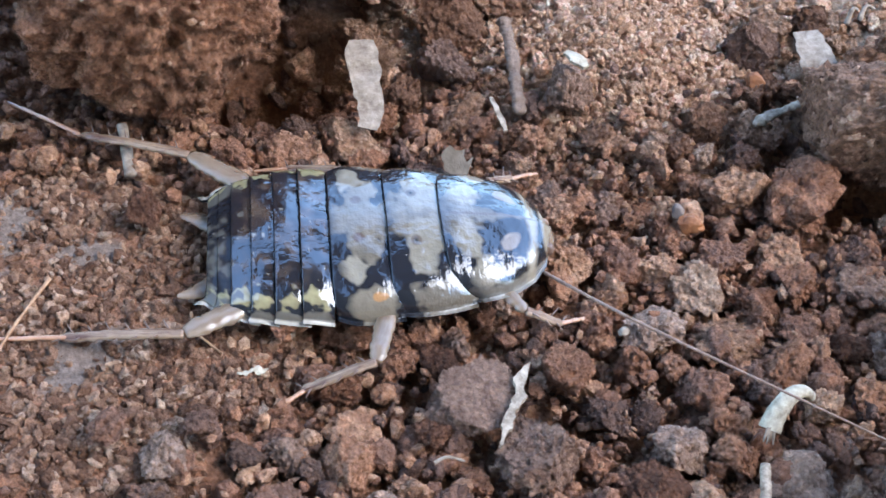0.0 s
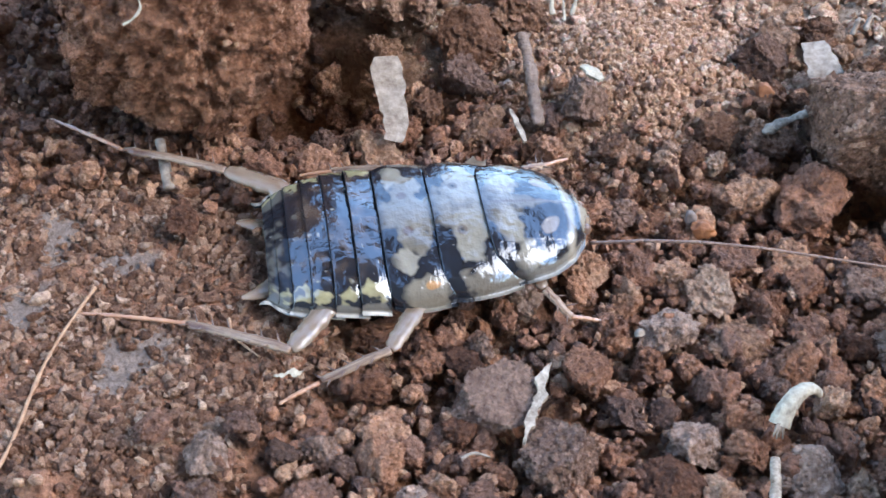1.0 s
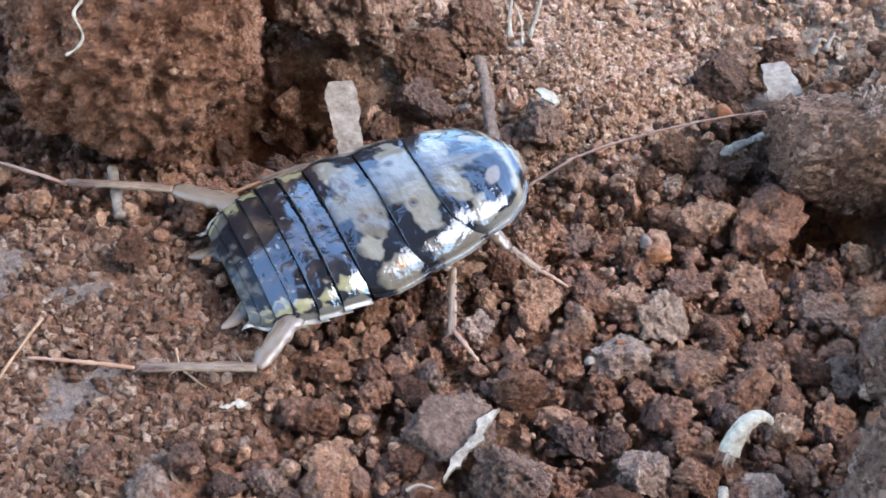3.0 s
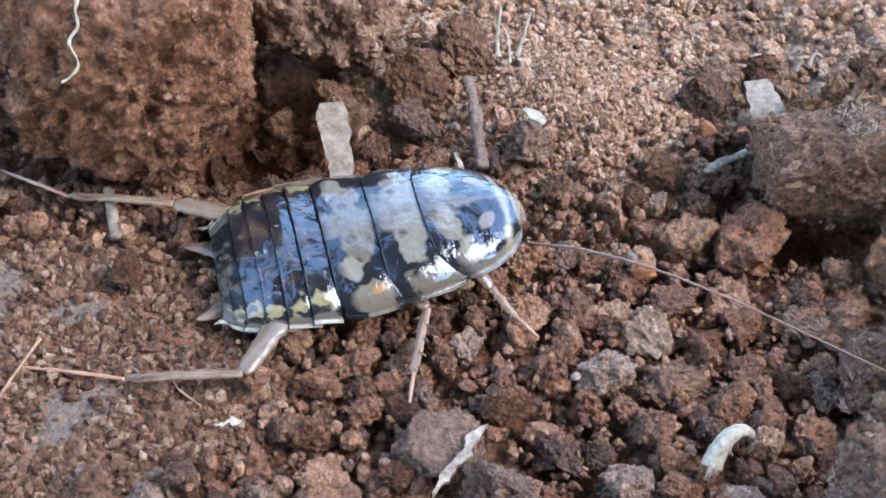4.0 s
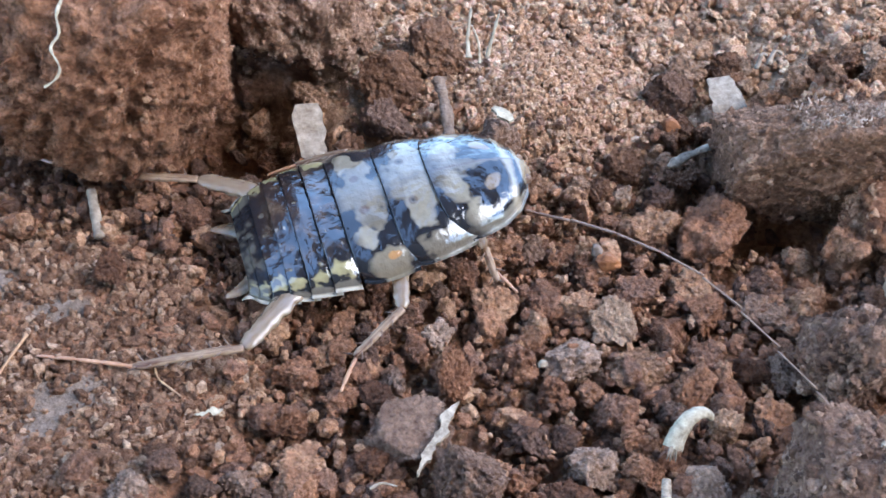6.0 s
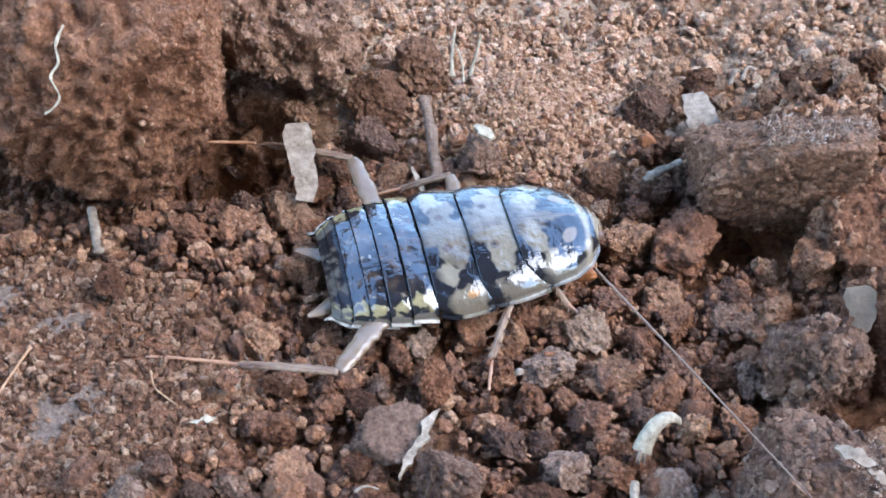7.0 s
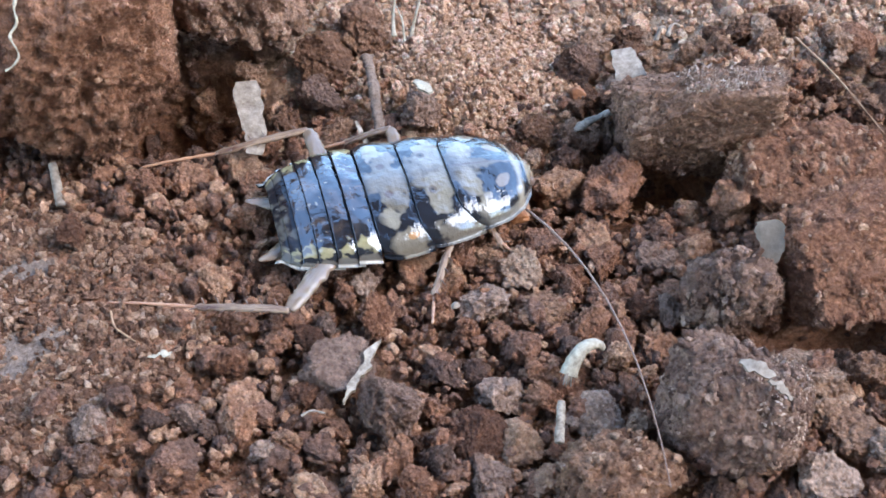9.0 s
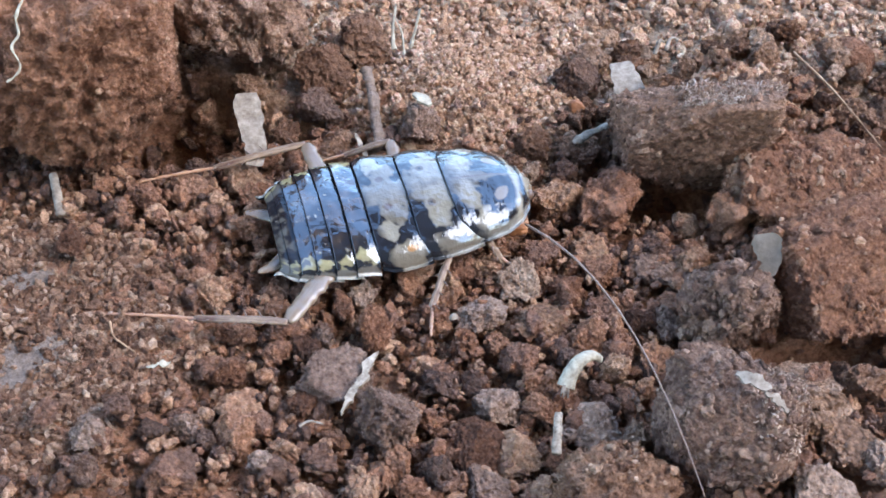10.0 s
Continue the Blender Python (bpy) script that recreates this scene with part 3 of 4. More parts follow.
def loose_clod(seed, radii, tone, label, faces=()):
    """A clod that the walking cockroach shifts; it is keyed further down."""
    v, f = lump(5, seed, 0.4, 0.1, 0.3, 1.4, 4, 1.4)
    v = v * np.array(radii)
    for *n, d in faces:
        n = np.array(n) / np.linalg.norm(n)
        v = v - np.maximum(0, v @ n - d)[:, None] * n * 0.92
    return thing("soil_clod", mesh_np("soil_clod", v, f, False), BIG_TONES[tone], None, label, "soil clod", "clods shifted by the legs")


red_clod = loose_clod(71, (2.15, 1.5, 1.45), "red", "rounded reddish clod pushed along by the legs")
grey_clod = loose_clod(74, (2.9, 2.6, 2.2), "ash", "grey-brown rounded clod rolled by a foot")
wedge_clod = loose_clod(77, (3.1, 2.7, 1.9), "ash", "flat grey-brown wedge of soil under a splinter", [(0, -0.1, 1, 0.9), (0.9, -0.4, 0.1, 2.1), (-0.5, -0.85, 0.1, 2.3)])
MOVED = [(13.0, 48.6, 2.6), (12.0, 42.0, 2.9), (8.2, 45.8, 3.0), (10.6, 50.8, 2.4)]


def hollow(x, y):
    """True over the dark gaps between the large clods, where nothing lies."""
    return ((x - 39.2) / 4.6) ** 2 + ((y - 68.0) / 2.3) ** 2 < 1 or ((x + 8.6) / 4.4) ** 2 + ((y - 79.8) / 2.8) ** 2 < 1 or ((x - 49) / 5.0) ** 2 + ((y - 48.6) / 1.6) ** 2 < 1


SHADES = (("mixed", "brown"), ("red", "reddish-brown"), ("grey", "grey-brown"), ("mixed", "brown"))
for k in range(200):
    while True:
        x, y = rng.uniform(-6, 66), rng.uniform(34, 88)
        if ((x - 20) / 10) ** 2 + ((y - 82) / 9) ** 2 > 1 and flatness(x, y) < 0.2 and not hollow(x, y) and all(math.hypot(x - a, y - b) > r + 0.9 for _, _, (a, b, r, _) in CLODS) and all(math.hypot(x - a, y - b) > r + 0.6 for a, b, r in MOVED):
            break
    tone, word = ("tan", "dusty tan") if y > 69 + 4 * rng.random() else SHADES[int(rng.integers(4))]
    middle_clod(k + 3, tone, word, x, y, float(0.9 + 0.8 * rng.random() ** 1.6), float(rng.uniform(0.7, 1.0)))


def scatter(name, protos, count, facets, spots, sink, material, label):
    """Crumbs beyond counting, each a real piece, joined into one sheet of stuff."""
    V, F, base = [], [], 0
    for k in range(count):
        v, f = protos[int(rng.integers(len(protos)))]
        x, y, r = spots(k)
        a, b = rng.uniform(0, 6.283, 2)
        R = np.array(Euler((a, b, a + b)).to_matrix())
        s = r * rng.uniform(0.5, 1.3, 3)
        z = float(level(x, y)) + sink(x, y, r)
        V.append((v * s) @ R.T + (x, y, z))
        F.append(f + base)
        base += len(v)
    me = mesh_np(name, np.concatenate(V), np.concatenate(F), not facets)
    return thing(name, me, material, None, label, "soil", kind="stuff")


def loose_spot(lo, hi):
    def spot(k):
        while True:
            x, y = rng.uniform(-42, 66), rng.uniform(29, 100)
            if rng.random() > flatness(x, y) * 1.1 and not hollow(x, y) and rng.random() > max(smooth(72, 82, y) if x > -6 else 0.0, 0.85 * smooth(66, 72, y) * smooth(8, 14, x) * (1 - smooth(27, 32, x))):
                return x, y, lo + (hi - lo) * rng.random() ** 2.2
    return spot


def patch_spot(lo, hi):
    def spot(k):
        while True:
            x, y = rng.uniform(-34, 30), rng.uniform(30, 75)
            if rng.random() < flatness(x, y) + 0.25 and rng.random() > 0.9 * float(bare(x, y)):
                return x, y, lo + (hi - lo) * rng.random() ** 2.5
    return spot


def far_spot(k):
    if k % 3:
        return rng.normal(19, 7), rng.normal(81, 6), 0.13 + 0.4 * rng.random() ** 2.5
    return rng.uniform(4, 72), rng.uniform(76, 106), 0.16 + 0.5 * rng.random() ** 2


scatter("soil_crumbs", PROTO2, 1700, True, loose_spot(0.6, 1.5), lambda x, y, r: rng.uniform(0.1, 2.1), M_CRUMB, "loose brown soil crumbs heaped on the ground")
scatter("rim_crumbs", PROTO2, 170, True, lambda k: (rng.normal(-6, 3.6), rng.normal(75.6, 2.2), rng.uniform(0.4, 1.25)), lambda x, y, r: rng.uniform(0.2, 1.6), M_CRUMB, "brown soil crumbs on the rim of a dark gap")
scatter("fine_crumbs", PROTO1, 9000, True, loose_spot(0.25, 0.75), lambda x, y, r: rng.uniform(0.1, 2.3), M_CRUMB, "fine brown soil crumbs between larger ones")
scatter("soil_grit", PROTO1, 15000, True, patch_spot(0.14, 0.62), lambda x, y, r: r * 0.2, M_GRIT, "tan and reddish grit on packed earth")
scatter("tan_crumbs", PROTO1, 16000, True, far_spot, lambda x, y, r: rng.uniform(-0.1, 0.7), M_DUST, "fine tan crumbs on a low mound")
scatter("dusty_crumbs", PROTO2, 750, True, lambda k: (rng.uniform(-6, 74), 70 + 34 * rng.random() ** 0.8, rng.uniform(0.45, 1.25)), lambda x, y, r: rng.uniform(-0.3, 0.6), M_DUST, "dusty tan soil crumbs on higher ground")

# ---- cockroach ----
BLACK, CREAM, YELLOW = np.array((0.012, 0.012, 0.014)), np.array((0.2, 0.165, 0.118)), np.array((0.22, 0.18, 0.09))
OCHRE, ASH, UMBER = np.array((0.3, 0.15, 0.06)), np.array((0.19, 0.165, 0.13)), np.array((0.09, 0.06, 0.042))
WIDTH_X = [-11.4, -10.8, -10.0, -8.4, -6.0, -2.0, 1.5, 4.0, 6.5, 8.6, 10.2, 11.2, 11.8]
WIDTH_W = [4.5, 5.15, 5.7, 6.2, 6.55, 6.57, 6.28, 5.85, 5.3, 4.6, 3.56, 2.24, 0.33]
DOME_B = [0.45, 0.85, 1.25, 1.8, 2.25, 2.53, 2.65, 2.65, 2.48, 2.2, 1.8, 1.35, 0.9]
RIM = 2.0


def half_width(x):
    return np.interp(x, WIDTH_X, WIDTH_W)


def dome(x):
    return np.interp(x, WIDTH_X, DOME_B)


def blot(x, y, cx, cy, rx, ry, wob):
    return 1 - np.hypot((x - cx) / rx, (y - cy) / ry) + wob


def tint(base, colour, amount):
    return base + (colour - base) * float(smooth(-0.16, 0.16, amount))


def pattern(kind, x, side, v):
    """Cream blotches on black, the same on both sides; side runs from 0 on the midline to 1 at the rim, v from the hind edge (0) to the front (1)."""
    s = abs(side)
    q = Vector((x * 0.55, s * 4.0, 2.0 if side > 0 else 2.4))
    wob = 0.34 * noise.fractal(q, 0.9, 2.0, 3) + 0.34 * noise.noise(q * 2.2) + 0.14 * noise.noise(q * 5.0)
    fine = 0.5 * noise.fractal(q * 3.1, 0.9, 2.0, 3)
    cream = CREAM * (1 + 0.25 * fine)
    dusk = cream * np.array((0.62, 0.6, 0.58)) * (1 + 0.5 * wob)
    c = BLACK.copy()
    if kind == "pronotum":
        c = tint(c, dusk, blot(v, s, 0.42, 0.0, 0.46, 0.22, wob))
        c = tint(c, BLACK, blot(v, s, 0.6, 0.36, 0.36, 0.34, wob * 0.8))
        c = tint(c, cream, blot(v, s, 0.24, 0.27, 0.15, 0.15, wob * 1.2))
        c = tint(c, cream, blot(v + (s - 0.6) * 0.15, s, 0.3, 0.62, 0.11, 0.2, wob * 1.2))
        c = tint(c, cream * (0.8, 0.68, 0.6), blot(v + (s - 0.26) * 0.5, s, 0.63, 0.28, 0.09, 0.09, wob))
        c = tint(c, ASH * 0.75, (s - 0.8) * 3 + fine * 0.25 + wob * 0.4 - 0.3 * max(0.0, 0.35 - v))
        c = tint(c, cream * 1.1, 0.2 - abs(v - 0.85 + 0.25 * s * s) * 5 + wob * 0.25)
        c = tint(c, cream * 1.15, (v - 0.93 + 0.1 * s * s) * 6)
        c = tint(c, BLACK, 0.14 - abs(v - 0.92 + 0.12 * s * s) * 9)
        c = tint(c, UMBER, 0.1 - s * 9)
    elif kind == "mesonotum":
        c = tint(c, dusk, blot(v, s, 0.55, 0.0, 0.6, 0.28, wob))
        c = tint(c, cream * 0.9, blot(v, s, 0.66, 0.3, 0.38, 0.22, wob * 1.3))
        c = tint(c, cream * (0.62, 0.61, 0.62), blot(v - (s - 0.8) * 0.4, s, 0.85, 0.84, 0.52, 0.25, wob))
        c = tint(c, BLACK, blot(v, s, 1.0, 0.46, 0.2, 0.12, wob * 1.2))
        c = tint(c, BLACK, 0.2 - abs(s - 0.57 - 0.06 * (v - 0.6)) * 9 + wob * 0.7)
        c = tint(c, UMBER, 0.12 - abs(math.hypot((v - 0.48) * 3.9, (s - 0.22) * 9) - 0.28) * 1.6)
        c = tint(c, BLACK, 0.16 - math.hypot((v - 0.48) * 3.9, (s - 0.22) * 9))
    elif kind == "metanotum":
        c = tint(c, dusk, blot(v, s, 0.55, 0.0, 0.62, 0.2, wob * 1.3))
        c = tint(c, dusk, blot(v, s, 0.62, 0.25, 0.26, 0.12, wob * 1.5))
        c = tint(c, cream, blot(v, s, 0.38, 0.45, 0.26, 0.13, wob * 1.6))
        c = tint(c, cream * (0.74, 0.72, 0.7), blot(v, s, 0.66, 0.79, 0.44, 0.24, wob))
        c = tint(c, BLACK, blot(v, s, 0.72, 0.46, 0.16, 0.065, wob))
        c = tint(c, BLACK, blot(v, s, 1.05, 0.42, 0.2, 0.16, wob))
        c = tint(c, OCHRE, blot(v, s, 0.78, 0.69, 0.14, 0.045, wob * 1.2) - 0.1)
        c = tint(c, UMBER, blot(v, s, 0.5, 0.16, 0.1, 0.035, wob))
    else:
        c = tint(c, UMBER * 0.7, wob * 0.7 - 0.08)
        mid = abs(v - 0.5) * 2
        c = tint(c, YELLOW * (1 + 0.5 * fine), 0.9 - abs(s - 0.7) / 0.15 + wob * 2.2 - 1.3 * max(0.0, mid - 0.45))
        c = tint(c, ASH * 0.62, (s - 0.84) * 4 + wob * 0.6 - 0.7 * max(0.0, mid - 0.6))
        # The rim's highlight, put into the colour as a thin pale line.
        c = tint(c, ASH * 1.7, (s - 0.975) * 12)
        c = tint(c, ASH, noise.noise(Vector((x * 3.1, side * 21, 7.0))) * 1.6 - 1.05)
        if x < -8.9:
            c = tint(c, ASH * 0.4, wob * 1.8 - 0.3 + 0.1 * (-8.9 - x))
    if kind in THORAX:
        c = tint(c, BLACK, 0.05 + 0.16 * float(smooth(0.2, 0.5, s)) * (1.0 if kind != "pronotum" else 0.7) - v + wob * 0.12)
    return np.clip(c, 0, 1)


THORAX = ("pronotum", "mesonotum", "metanotum")


def plate(name, x_front, x_rear, parent, kind, lift=0.16, horn=0.0, label="", flange=0.35, seam=0.0, turned=0.0):
    """One dorsal plate: an arched sheet with a turned-down hind edge and a thin flange along its sides; its front lies
    under the plate before it, whose edge is at seam; turned draws the hind corners forward."""
    nu = max(12, int(abs(x_front - x_rear) / 0.085))
    nv = 150
    verts, cols = [], []
    for i in range(nu + 3):
        u = min(i / nu, 1.0)
        drop = 0.0 if i <= nu else (0.1, 0.26)[i - nu - 1]
        for j in range(nv + 1):
            s = 2 * j / nv - 1
            a = math.copysign(min(1.0, abs(s) / 0.95) ** 0.92, s) * 1.571
            hind = x_rear - horn * abs(s) ** 7 + turned * abs(s) ** 3 - (0.3 * (1 - abs(s)) if kind == "pronotum" else 0.0)
            x = x_front + (hind - x_front) * u
            w, b = float(half_width(x)), float(dome(x))
            lobe = 1 + (0.035 * math.sin(math.pi * u) if kind in THORAX else 0.0) - (0.05 * u ** 8 if turned else 0.0)
            y = w * math.sin(a) * (1 + 0.01 * lift) * lobe
            z = RIM + b * max(math.cos(a), 0.0) ** 0.86 + lift * u - (0.14 * (1 - u) ** 2 if kind != "pronotum" else 0.0) - drop
            edge = max(0.0, abs(s) - 0.95) / 0.05
            y += math.copysign(flange * edge, s) * min(1.0, w / 2.5)
            z += 0.02 * edge
            z += 0.03 * noise.fractal(Vector((x * 0.8, y * 0.8, 5.0)), 0.9, 2.0, 2) + 0.07 * noise.noise(Vector((x * 0.42, y * 0.42, 9.0)))
            z += 0.14 * math.exp(-(abs(s) / 0.1) ** 2) * (1 - 0.5 * u) + 0.1 * math.sin(u * 3.1) * math.exp(-((abs(s) - 0.6) / 0.18) ** 2)
            verts.append((x + (0.1 if i > nu else 0.0), y, z))
            sheen = float(smooth(0.4, 1.0, (x - hind) / 0.1)) if i <= nu else 0.0
            sheen *= 0.3 if kind == "abdomen_dark" else 1.0
            shade = pattern(kind, x, a / 1.571, (x - hind) / (seam - x_rear)) if i <= nu else BLACK
            cols.append((*(BLACK + (shade - BLACK) * (1.0 if kind == "abdomen_dark" else sheen)), sheen * (1.4 if kind == "abdomen" else 1.0)))
    n = nv + 1
    idx = np.arange(len(verts)).reshape(-1, n)
    faces = np.stack([idx[:-1, :-1], idx[:-1, 1:], idx[1:, 1:], idx[1:, :-1]], axis=-1).reshape(-1, 4)
    me = mesh_np(name, verts, faces)
    ca = me.color_attributes.new("pattern", "FLOAT_COLOR", "POINT")
    ca.data.foreach_set("color", np.array(cols, dtype=np.float32).ravel())
    return thing(name, me, M_SHELL, parent, label)


roach = tagged(new("cockroach"), "glossy black and cream patterned cockroach walking over the soil", "cockroach")
plate("pronotum", 11.75, 4.3, roach, "pronotum", 0.22, 0.0, "shiny cream and black neck shield", 0.35, 11.75, 1.5)
plate("mesonotum", 6.2, 0.45, roach, "mesonotum", 0.18, 0.0, "shiny cream and black middle plate", 0.35, 4.3, 0.5)
plate("metanotum", 1.4, -3.3, roach, "metanotum", 0.16, 0.0, "shiny cream and black hind thorax plate", 0.35, 0.45, 0.3)
SEAMS = [-3.2, -5.2, -6.9, -8.4, -9.7, -10.6, -11.3]
for k in range(6):
    plate("abdomen_segment", SEAMS[k] + 0.5 * (k > 0), SEAMS[k + 1], roach, "abdomen" if k < 4 else "abdomen_dark", (0.3, 0.28, 0.24, 0.18, 0.1, 0.1)[k], (0.1, 0.2, 0.35, 0.5, 0.7, 0.8)[k],
          "black segment with yellowish side blotches" if k < 5 else "greyish mottled end segment", 0.3, SEAMS[k], 0.0)


def ellipsoid(name, at, radii, material, parent, label="", sub=4, seed=0):
    v, f = lump(sub, seed, 0.04)
    return thing(name, mesh_np(name, v * np.array(radii) + np.array(at), f), material, parent, label)


ellipsoid("underside", (-0.5, 0, 2.0), (10.6, 4.6, 1.25), M_BELLY, roach, "dark underside of the body")
ellipsoid("head", (10.9, 0, 1.9), (1.25, 1.5, 1.2), M_LEG, roach, "small pale head under the neck shield")
for side in (1, -1):
    ellipsoid("eye", (11.5, 1.15 * side, 2.15), (0.45, 0.35, 0.5), M_SPINE, roach, "dark kidney-shaped eye", 3)
    path = bend([(-10.6, 2.6 * side, 1.5), (-11.9, 3.2 * side, 1.5), (-13.2, 3.6 * side, 1.6)])
    thing("cercus", tube(path, [0.95 * (1 - 0.85 * (k / (len(path) - 1)) ** 1.3) + 0.06 * (k % 3 == 0) for k in range(len(path))], 10, 0.4), M_LEG, roach, "pale translucent jointed tail feeler")


def limb(name, length, profile, material, flat=1.0, label=""):
    n = 36
    path = [(length * k / n, 0, 0.06 * length * math.sin(math.pi * k / n) * 0.3) for k in range(n + 1)]
    xs = [p[0] for p in profile]
    ws = [p[1] for p in profile]
    radii = [float(np.interp(k / n, xs, ws)) for k in range(n + 1)]
    return thing(name, tube(path, radii, 14, flat, True, 0.22), material, roach, label)


def spines(leg, length, count, size, seed):
    """Loose spines standing off a shin, in two rows."""
    r = random.Random(seed)
    for k in range(count):
        x = length * (0.1 + 0.86 * k / max(1, count - 1))
        s = 1 if k % 2 else -1
        tip = (x + size * 0.55, s * size * 0.75, size * (0.45 if r.random() < 0.5 else 0.1) + 0.1)
        thing("spine", tube([(x, 0, 0.05), tuple(0.5 * (a + b) for a, b in zip((x, 0, 0.1), tip)), tip], [0.085, 0.06, 0.015], 5), M_SPINE, leg)


FEMUR = [(0, 0.4), (0.1, 0.72), (0.5, 0.86), (0.88, 0.8), (1, 0.45)]
TIBIA = [(0, 0.32), (0.1, 0.36), (0.5, 0.33), (0.93, 0.32), (1, 0.2)]
TARSUS = [(0, 0.16), (0.3, 0.17), (0.33, 0.11), (0.36, 0.16), (0.55, 0.16), (0.58, 0.1), (0.62, 0.15), (0.75, 0.15), (0.78, 0.09), (0.82, 0.12), (0.96, 0.12), (1, 0.05)]


def leg(prefix, femur, tibia, tarsus, thick, spine_count):
    a = limb("femur", femur, [(p, w * thick) for p, w in FEMUR], M_LEG, 0.55, f"pale translucent {prefix} thigh")
    b = limb("tibia", tibia, [(p, w * 1.05 * (0.6 + 0.4 * thick)) for p, w in TIBIA], M_TIBIA, 0.8, f"brownish spiny {prefix} shin")
    c = limb("tarsus", tarsus, TARSUS, M_TARSUS, 0.9, f"thin jointed russet {prefix} foot")
    spines(b, tibia, spine_count, 1.05, len(prefix) + spine_count)
    return a, b, c


HIND_NEAR = leg("hind", 8.2, 8.1, 7.4, 1.0, 12)
HIND_FAR = leg("hind", 8.2, 8.7, 7.1, 1.0, 12)
MID_NEAR = leg("middle", 5.6, 5.0, 3.0, 0.8, 9)
MID_FAR = leg("middle", 5.6, 5.0, 3.0, 0.8, 9)
FRONT_NEAR = leg("front", 4.6, 2.8, 2.6, 0.7, 6)
FRONT_FAR = leg("front", 4.6, 2.8, 2.6, 0.7, 6)

FEELER = 4.0
antenna = []
for k in range(9):
    r0, r1 = 0.13 - 0.0105 * k, 0.13 - 0.0105 * (k + 1)
    antenna.append(thing("antenna_piece", tube([(FEELER * q / 14, 0, 0) for q in range(15)], [(r0 + (r1 - r0) * q / 14) * (1.12 if q % 2 else 0.9) for q in range(15)], 7), M_ANTENNA, roach, "thin brown feeler"))


def roach_pose(t):
    """Where the body stands: place, heading, nose lifted about the tail."""
    rows = np.array(ROACH)
    x, y, yaw, pitch = (float(np.interp(t, rows[:, 0], rows[:, k])) for k in range(1, 5))
    return mm(x, y, 0, 0, 0, yaw) @ mm(-11, 0, 1) @ pose(0, 0, 0, 0, -pitch, 0) @ mm(11, 0, -1)


def aim(start, end, up=(0, 0, 1)):
    """A pose at start whose x axis points at end."""
    s, e = Vector(start) * U, Vector(end) * U
    x = (e - s).normalized()
    z = Vector(up) - x * x.dot(Vector(up))
    z.normalize()
    y = z.cross(x)
    m = Matrix((x, y, z)).transposed().to_4x4()
    m.translation = s
    return m


# seconds, x, y, heading, lift of the nose in degrees
ROACH = [
    (0, 1.04, 57.38, 6.3, 1.0), (0.5, 1.8, 58.28, 5.8, 1.5), (1, 2.46, 58.67, 9.3, 2.9), (1.5, 3.34, 61.04, 19.1, 7.4), (2, 2.7, 62.12, 22.7, 9.5), (2.5, 2.68, 62.3, 26.5, 10.0),
    (2.7, 2.5, 62.3, 26.5, 9.5), (3.8, 2.51, 62.14, 17.0, 4.4), (4, 2.59, 62.26, 13.9, 5.2), (4.5, 3.0, 62.26, 14.9, 7.1), (5, 3.13, 64.44, 19.0, 11.0), (5.5, 3.57, 64.54, 19.1, 10.8),
    (5.7, 3.72, 64.74, 17.4, 11.2), (6.8, 13.22, 62.86, 12.4, 3.3), (7, 13.14, 62.96, 11.6, 3.1), (7.5, 12.99, 63.26, 12.1, 2.5), (8, 13.13, 63.16, 12.4, 2.5), (10, 13.18, 62.86, 12.5, 2.5),
]
# seconds; then knee, ankle and toe on the ground plan
STEP_HIND_NEAR = [
    (0, -10.7, 48.7, -17.5, 49.1, -24.2, 48.6), (0.5, -10.6, 50.0, -18.0, 49.5, -25.0, 47.8), (1, -6.2, 48.0, -13.6, 51.0, -21.4, 51.8),
    (1.5, -5.7, 49.0, -13.6, 50.8, -21.2, 51.8), (2, -5.7, 49.5, -13.6, 50.7, -21.4, 51.6), (2.5, -5.4, 49.2, -13.7, 50.5, -21.4, 51.7),
    (4, -5.6, 50.2, -13.8, 50.5, -21.4, 51.6), (4.5, -5.8, 50.2, -13.9, 50.4, -21.4, 51.6), (5, -6.0, 51.2, -13.9, 50.4, -21.4, 51.6),
    (5.7, -6.0, 51.7, -13.8, 50.2, -21.4, 51.4), (6.8, 3.8, 50.4, -3.9, 52.0, -10.4, 52.8), (10, 3.8, 50.3, -3.9, 51.9, -10.4, 52.7),
]
STEP_HIND_FAR = [
    (0, -12.5, 64.6, -20.8, 67.4, -27.2, 70.9), (1, -12.4, 64.4, -20.7, 67.5, -27.1, 70.9), (1.5, -12.3, 65.5, -20.6, 67.9, -27.0, 70.8),
    (2.5, -12.5, 65.9, -20.7, 67.9, -27.1, 70.7), (4, -12.4, 66.1, -20.9, 67.8, -27.2, 70.8), (5, -12.3, 66.4, -20.8, 67.8, -27.1, 70.8),
    (5.7, -12.6, 66.9, -20.8, 67.7, -27.1, 70.7), (6.8, 3.9, 74.0, -4.8, 77.2, -11.8, 77.4), (7, 3.9, 74.0, -4.8, 77.2, -11.8, 77.4),
    (7.5, 4.4, 73.0, -4.2, 75.0, -11.0, 77.0), (8, 4.5, 72.8, -4.0, 73.8, -11.0, 75.0), (8.5, 4.7, 72.3, -3.4, 70.9, -10.3, 69.5), (10, 4.6, 71.5, -3.5, 69.7, -10.2, 68.1),
]
